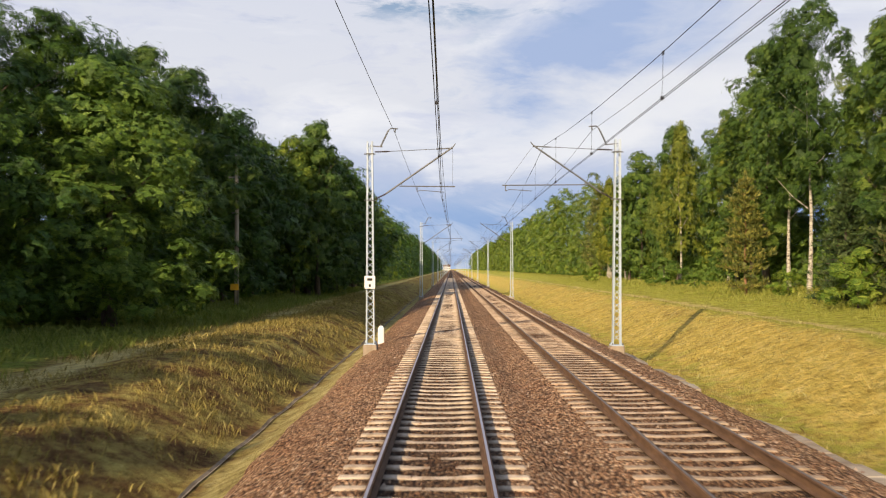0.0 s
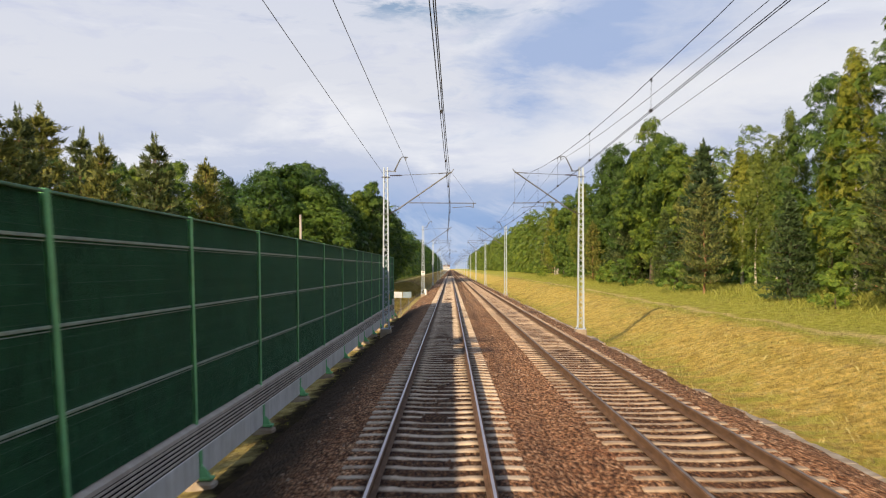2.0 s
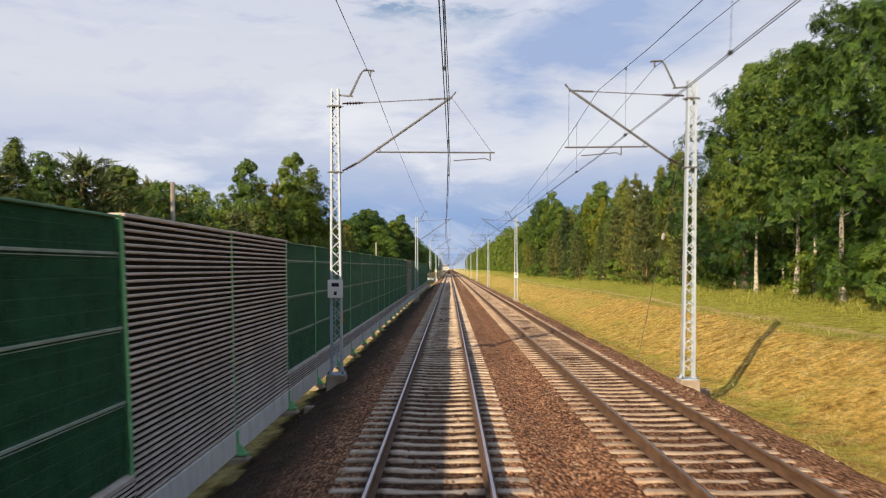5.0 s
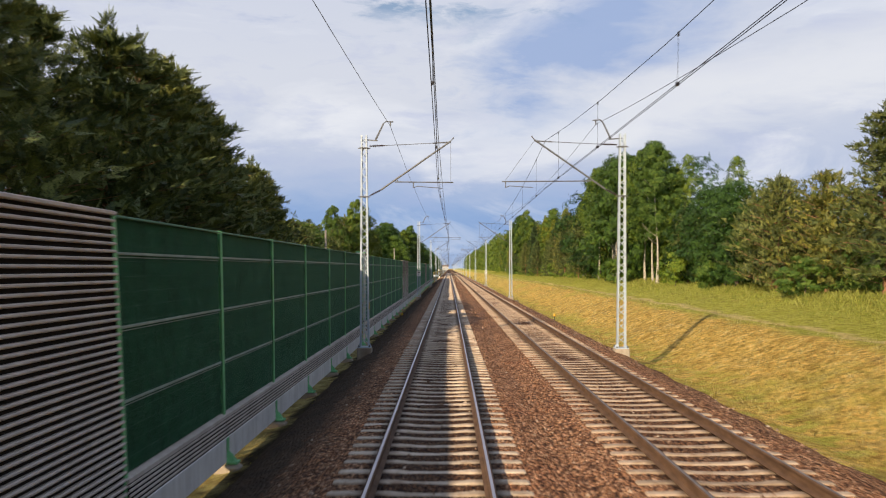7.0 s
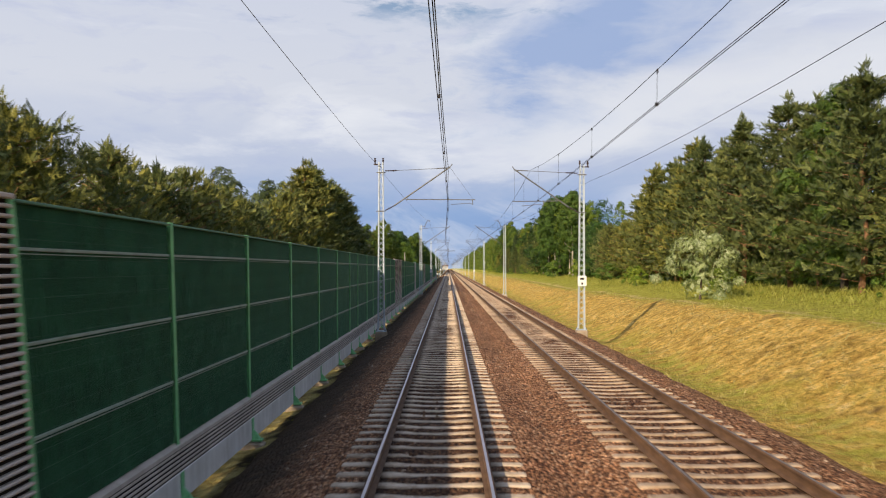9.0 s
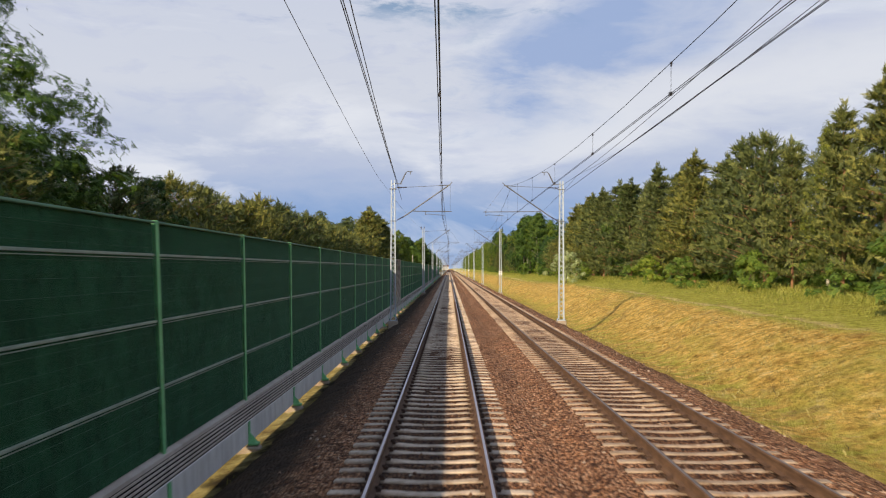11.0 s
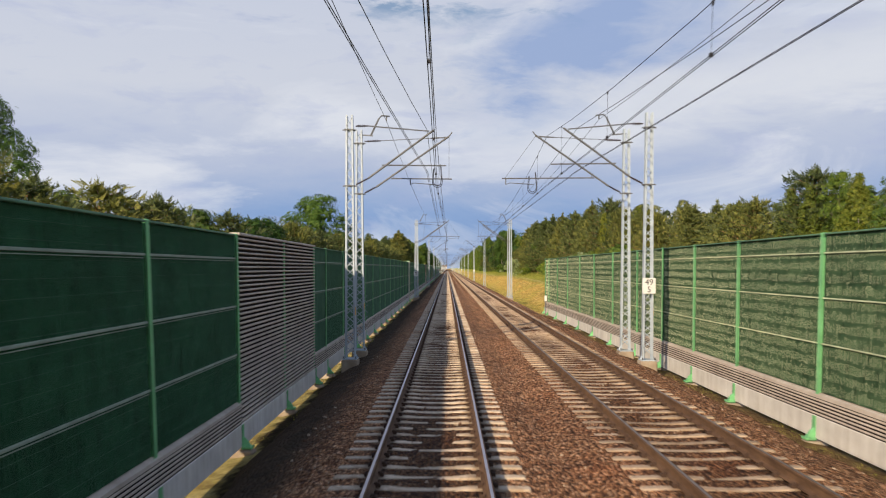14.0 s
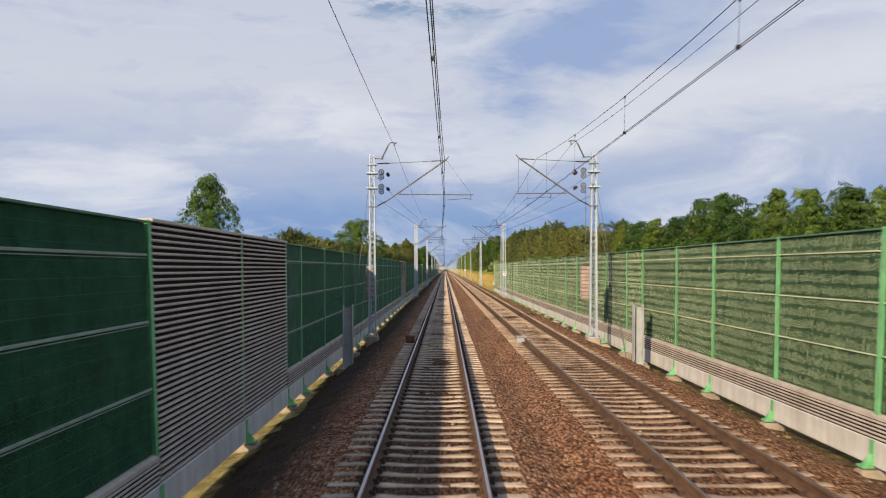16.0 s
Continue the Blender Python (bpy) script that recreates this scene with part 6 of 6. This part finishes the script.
notice_board(-3.95, 0.3, 0.88, PALE_SHEET, "blank pale grey board on two thin steel posts", -3, (-0.34, 0.36))
notice_board(-3.13, 0.35, 0.66, SLATE, "blank slate blue board on one steel post", 4, (0.16,))


def marker_post(x, y, h):
    z = ground_z(x, y)
    s = Shape().box(-0.13, 0.13, -0.10, 0.10, -0.25, h - 0.12, 0, 0.02)
    s.add([(-0.13, -0.10, h - 0.12), (0.13, -0.10, h - 0.12), (0.13, 0.10, h - 0.12), (-0.13, 0.10, h - 0.12), (-0.05, -0.05, h), (0.05, -0.05, h), (0.05, 0.05, h), (-0.05, 0.05, h)], [(0, 1, 5, 4), (1, 2, 6, 5), (2, 3, 7, 6), (3, 0, 4, 7), (4, 5, 6, 7)])
    thing("marker_post", "white painted concrete marker post beside the mast", "marker post", data=s.mesh("marker_post", WHITE), m=pose(x, y, z))


marker_post(-2.75, 36.2, 1.15)


def concrete_block(x, y, w, h, label):
    z = ground_z(x, y) if x < -2.6 or x > 6.6 else -0.26
    thing("concrete_block", label, "block", data=Shape().box(-w / 2, w / 2, -w / 2, w / 2, -0.15, h, 0, 0.03).mesh("concrete_block", FOOTING), m=pose(x, y, z, 0, 0, 8))


concrete_block(-3.15, -17.0, 0.32, 0.30, "small grey concrete cable block beside the ballast")
concrete_block(7.2, -17.4, 0.40, 0.28, "pale concrete block in the verge")
concrete_block(7.35, -141.0, 0.38, 0.30, "pale concrete block beside the mast")
concrete_block(-3.2, -144.0, 0.34, 0.26, "small grey concrete block by the barrier")
concrete_block(-3.27, -492.3, 0.42, 0.42, "grey concrete cube by the barrier's foot")
concrete_block(7.1, -492.8, 0.42, 0.42, "pale concrete cube by the barrier's foot")


def track_box(x, y, mat, label):
    b = thing("track_box", label, "track device", "track devices", m=pose(x, y, -0.22))
    part("case", Shape().box(-0.16, 0.16, -0.22, 0.22, 0.02, 0.24, 0, 0.025).mesh("case", mat), b)
    part("lid", Shape().box(-0.18, 0.18, -0.24, 0.24, 0.24, 0.27, 0, 0.01).mesh("lid", mat), b)
    part("bracket", Shape().box(-0.10, 0.10, -0.30, 0.30, -0.03, 0.02, 0, 0.005).mesh("bracket", RUST), b)


track_box(-1.08, -492.9, RUST, "rusty metal track box beside the rail")
track_box(3.12, -493.0, GREYBOX, "grey metal track box beside the rail")


def marker_stick(x, y):
    z = ground_z(x, y)
    s = thing("marker_stick", "short black stick with a yellow cap in the verge", "marker", "marker sticks", m=pose(x, y, z))
    part("stick", Shape().tube([(0, 0, -0.1), (0.01, 0, 0.42)], 0.03, 8).mesh("stick", BLACK), s)
    part("cap", Shape().tube([(0.01, 0, 0.42), (0.012, 0, 0.60)], [0.075, 0.06], 8).mesh("cap", YELLOW), s, "yellow cap")


marker_stick(7.45, -172.4)
marker_stick(-3.0, -172.4)


def wall_box(x, y, z):
    b = thing("junction_box", "pale grey junction box on the barrier's end", "junction box", m=pose(x, y, z))
    part("case", Shape().box(0, 0.16, -0.2, 0.2, -0.22, 0.22, 0, 0.02).mesh("case", WHITE), b)
    part("conduit", Shape().tube([(0.08, 0, -0.22), (0.08, 0, -1.2)], 0.02, 6).mesh("conduit", GALV_DARK), b)


wall_box(LEFT_X + 0.03, -4.8, 0.22)



def end_box(x, y, z):
    b = thing("junction_box", "white junction box on the sunlit barrier", "junction box", m=pose(x, y, z))
    part("case", Shape().box(-0.16, 0, -0.2, 0.2, -0.2, 0.2, 0, 0.02).mesh("case", WHITE), b)
    part("conduit", Shape().tube([(-0.08, 0, -0.2), (-0.08, 0, -1.4)], 0.02, 6).mesh("conduit", GALV_DARK), b)


end_box(RIGHT_X - 0.03, -396.2, 0.35)


def guard_post(x, y):
    """A rolled steel H post on a concrete base, once an anchor for stays."""
    z = ground_z(x, y)
    g = thing("anchor_post", "grey steel H-section anchor post on a concrete base", "post", "anchor posts", m=pose(x, y, 0))
    s = Shape().box(0.14, 0.175, -0.15, 0.15, z, 1.36, 0, 0.005)
    s.box(-0.175, -0.14, -0.15, 0.15, z, 1.32, 0, 0.005)
    s.box(-0.14, 0.14, -0.012, 0.012, z, 1.24)
    part("column", s.mesh("column", GREYBOX), g)
    part("base", Shape().box(-0.35, 0.35, -0.35, 0.35, z - 0.3, z + 0.22, 0, 0.03).mesh("base", FOOTING), g)


guard_post(-3.15, -495.5)
guard_post(7.1, -495.0)


def tension_gear(mx, y, s, wx):
    """Pulleys, tension weights and stays of the mast where the wires end. s: towards the track."""
    g = thing("tensioning_gear", "tensioning pulleys and stacked reddish weights on a mast", "tensioning gear", "tensioning gear", m=pose(mx, y, 0))
    for i in range(9):
        z = 1.28 + i * 0.16
        part("weight", Shape().box(-0.21, 0.21, -0.21, 0.21, z, z + 0.145, 0, 0.02).mesh("weight", WEIGHT), g, "pale reddish cast weight", pose(wx, 0.55, 0))
    part("hanger", Shape().tube([(wx, 0.55, 2.7), (wx, 0.55, 6.2)], 0.012, 5).mesh("hanger", GALV_DARK), g)
    part("guide_rod", Shape().tube([(-s * 0.1, 0.45, -0.4), (-s * 0.1, 0.45, 6.2)], 0.02, 6).mesh("guide_rod", GALV), g)
    for z in (6.9, 6.25):
        arm = Shape().box(-0.03, 0.03, 0.1, 0.6, z - 0.04, z + 0.04)
        arm.box(-0.26, 0.26, -0.24, 0.24, z - 0.16, z - 0.09, 0, 0.01)
        part("bracket", arm.mesh("bracket", GALV), g)
        for dz in (0.0, -0.22):
            wheel = Shape()
            ring = [(s * 0.36 + 0.11 * math.cos(a * math.pi / 8), 0.55, z + dz + 0.11 * math.sin(a * math.pi / 8)) for a in range(17)]
            wheel.tube(ring, 0.022, 5)
            for a in range(4):
                ca, sa = 0.11 * math.cos(a * math.pi / 4), 0.11 * math.sin(a * math.pi / 4)
                wheel.tube([(s * 0.36 - ca, 0.55, z + dz - sa), (s * 0.36 + ca, 0.55, z + dz + sa)], 0.01, 4)
            part("pulley", wheel.mesh("pulley", GALV_DARK), g)
        ins = Shape()
        for i in range(6):
            ins.tube([(s * 0.62, 0.9 + 0.09 * i, z - 0.05), (s * 0.62, 0.93 + 0.09 * i, z - 0.05), (s * 0.62, 0.96 + 0.09 * i, z - 0.05)], [0.03, 0.075, 0.03], 8)
        part("insulator", ins.mesh("insulator", PORCELAIN), g, "ribbed insulator")
    for dx, z in ((-0.12, 6.3), (0.12, 6.0)):
        part("stay", Shape().tube([(dx, -0.2, z), (dx - s * 0.25, -6.4 if dx < 0 else -5.2, -0.95)], 0.010, 5).mesh("stay", GALV_DARK), g, "steel stay rod")


tension_gear(LEFT_MAST_X, -487.8, 1, -0.12)
tension_gear(RIGHT_MAST_X, -488.4, -1, -0.25)


def climb_guard(x, y):
    g = thing("climb_guard", "steel anti-climb spikes round a mast", "climb guard", "climb guards", m=pose(x, y, 0))
    for z in (0.35, 0.75, 1.15, 1.5):
        s = Shape()
        for sx in (-1, 1):
            for tilt in (-0.14, 0.14):
                s.bar((sx * 0.16, -0.17, z), (sx * 0.30, -0.20, z + tilt), 0.035, 0.012)
        part("spike_row", s.mesh("spike_row", GALV), g)


climb_guard(LEFT_MAST_X, -429.3)


def utility_pole(x, y, h, arms):
    z = ground_z(x, y)
    p = thing("utility_pole", "weathered wooden utility pole at the wood's edge", "utility pole", "utility poles", m=pose(x, y, z))
    part("shaft", Shape().tube([(0, 0, -0.5), (0.03, 0, h * 0.5), (0.0, 0, h)], [0.19, 0.165, 0.13], 9).mesh("shaft", POLE, True), p)
    if arms:
        for q, w in ((h - 0.1, 0.9), (h - 1.8, 0.6), (h - 3.0, 0.45), (h - 4.6, 0.4)):
            part("crossarm", Shape().box(-w, w * 0.5, -0.05, 0.05, q - 0.06, q + 0.06, 0, 0.01).mesh("crossarm", GALV_DARK), p)
        part("meter_box", Shape().box(-0.5, -0.2, -0.22, 0.0, 3.4, 4.2, 0, 0.02).mesh("meter_box", WHITE), p, "pale meter box")
        part("notice", Shape().box(-0.42, 0.22, -0.26, -0.2, 1.3, 1.8, 0, 0.01).mesh("notice", YELLOW), p, "yellow notice plate")


utility_pole(-16.7, 67, 12.0, True)
utility_pole(-16.3, 177, 11.0, False)
utility_pole(-16.5, 29, 9.0, False)
utility_pole(-17.0, -112, 8.4, False)


def stay_wire(a, b):
    a, b = Vector(a), Vector(b)
    w = thing("stay_wire", "thin steel stay with a white insulator from mast to ground", "stay", "mast stays")
    part("cable", Shape().tube([a, b], 0.011, 5).mesh("cable", GALV_DARK), w)
    d = (b - a).normalized()
    q = a.lerp(b, 0.42)
    part("insulator", Shape().tube([q - d * 0.16, q - d * 0.10, q + d * 0.10, q + d * 0.16], [0.02, 0.055, 0.055, 0.02], 8).mesh("stay_insulator", WHITE), w, "white egg insulator")


stay_wire((-3.1, -23.3, 7.0), (-3.75, -13.5, -1.0))
stay_wire((6.75, -141.6, 7.0), (7.5, -132, -1.0))


def cable_trough():
    """Pale concrete lids along the foot of the ballast, sunk and tilted unevenly."""
    t = thing("cable_trough", "worn brownish concrete cable trough lids beside the ballast", "cable trough")
    me = Shape().box(-0.22, 0.22, -0.49, 0.49, -0.1, 0.03, 0, 0.02).mesh("lid", FOOTING)
    r = random.Random(3)
    y = 118.0
    while y > -98:
        if noise.noise((y * 0.31, 0.3, 2.2)) > -0.15:
            part("lid", me, t, m=pose(7.58 + r.uniform(-0.05, 0.05), y, ground_z(7.58, y) + 0.09 + r.uniform(-0.04, 0.02), r.uniform(-2, 2), r.uniform(-5, 5), r.uniform(-3, 3)))
        y -= 1.0


cable_trough()


def far_station(x, y):
    """A pale building with a red roof, far down the line."""
    h = thing("house", "pale house with a red roof far down the line", "house", m=pose(x, y, 0))
    part("wall", Shape().box(-6, 6, -4, 4, -1, 6).mesh("wall", PLINTH), h)
    part("roof", Shape().add([(-6.5, -4.5, 6), (6.5, -4.5, 6), (6.5, 4.5, 6), (-6.5, 4.5, 6), (-6.5, 0, 9.5), (6.5, 0, 9.5)], [(0, 1, 5, 4), (2, 3, 4, 5), (3, 0, 4), (1, 2, 5), (3, 2, 1, 0)]).mesh("roof", RUST), h, "red tiled roof")
    for i in range(4):
        part("window", Shape().box(-0.5, 0.5, -4.06, -3.98, 2.0, 3.6).mesh("window", BLACK), h, m=pose(-4.2 + i * 2.8, 0, 0))


far_station(-7, 1480)
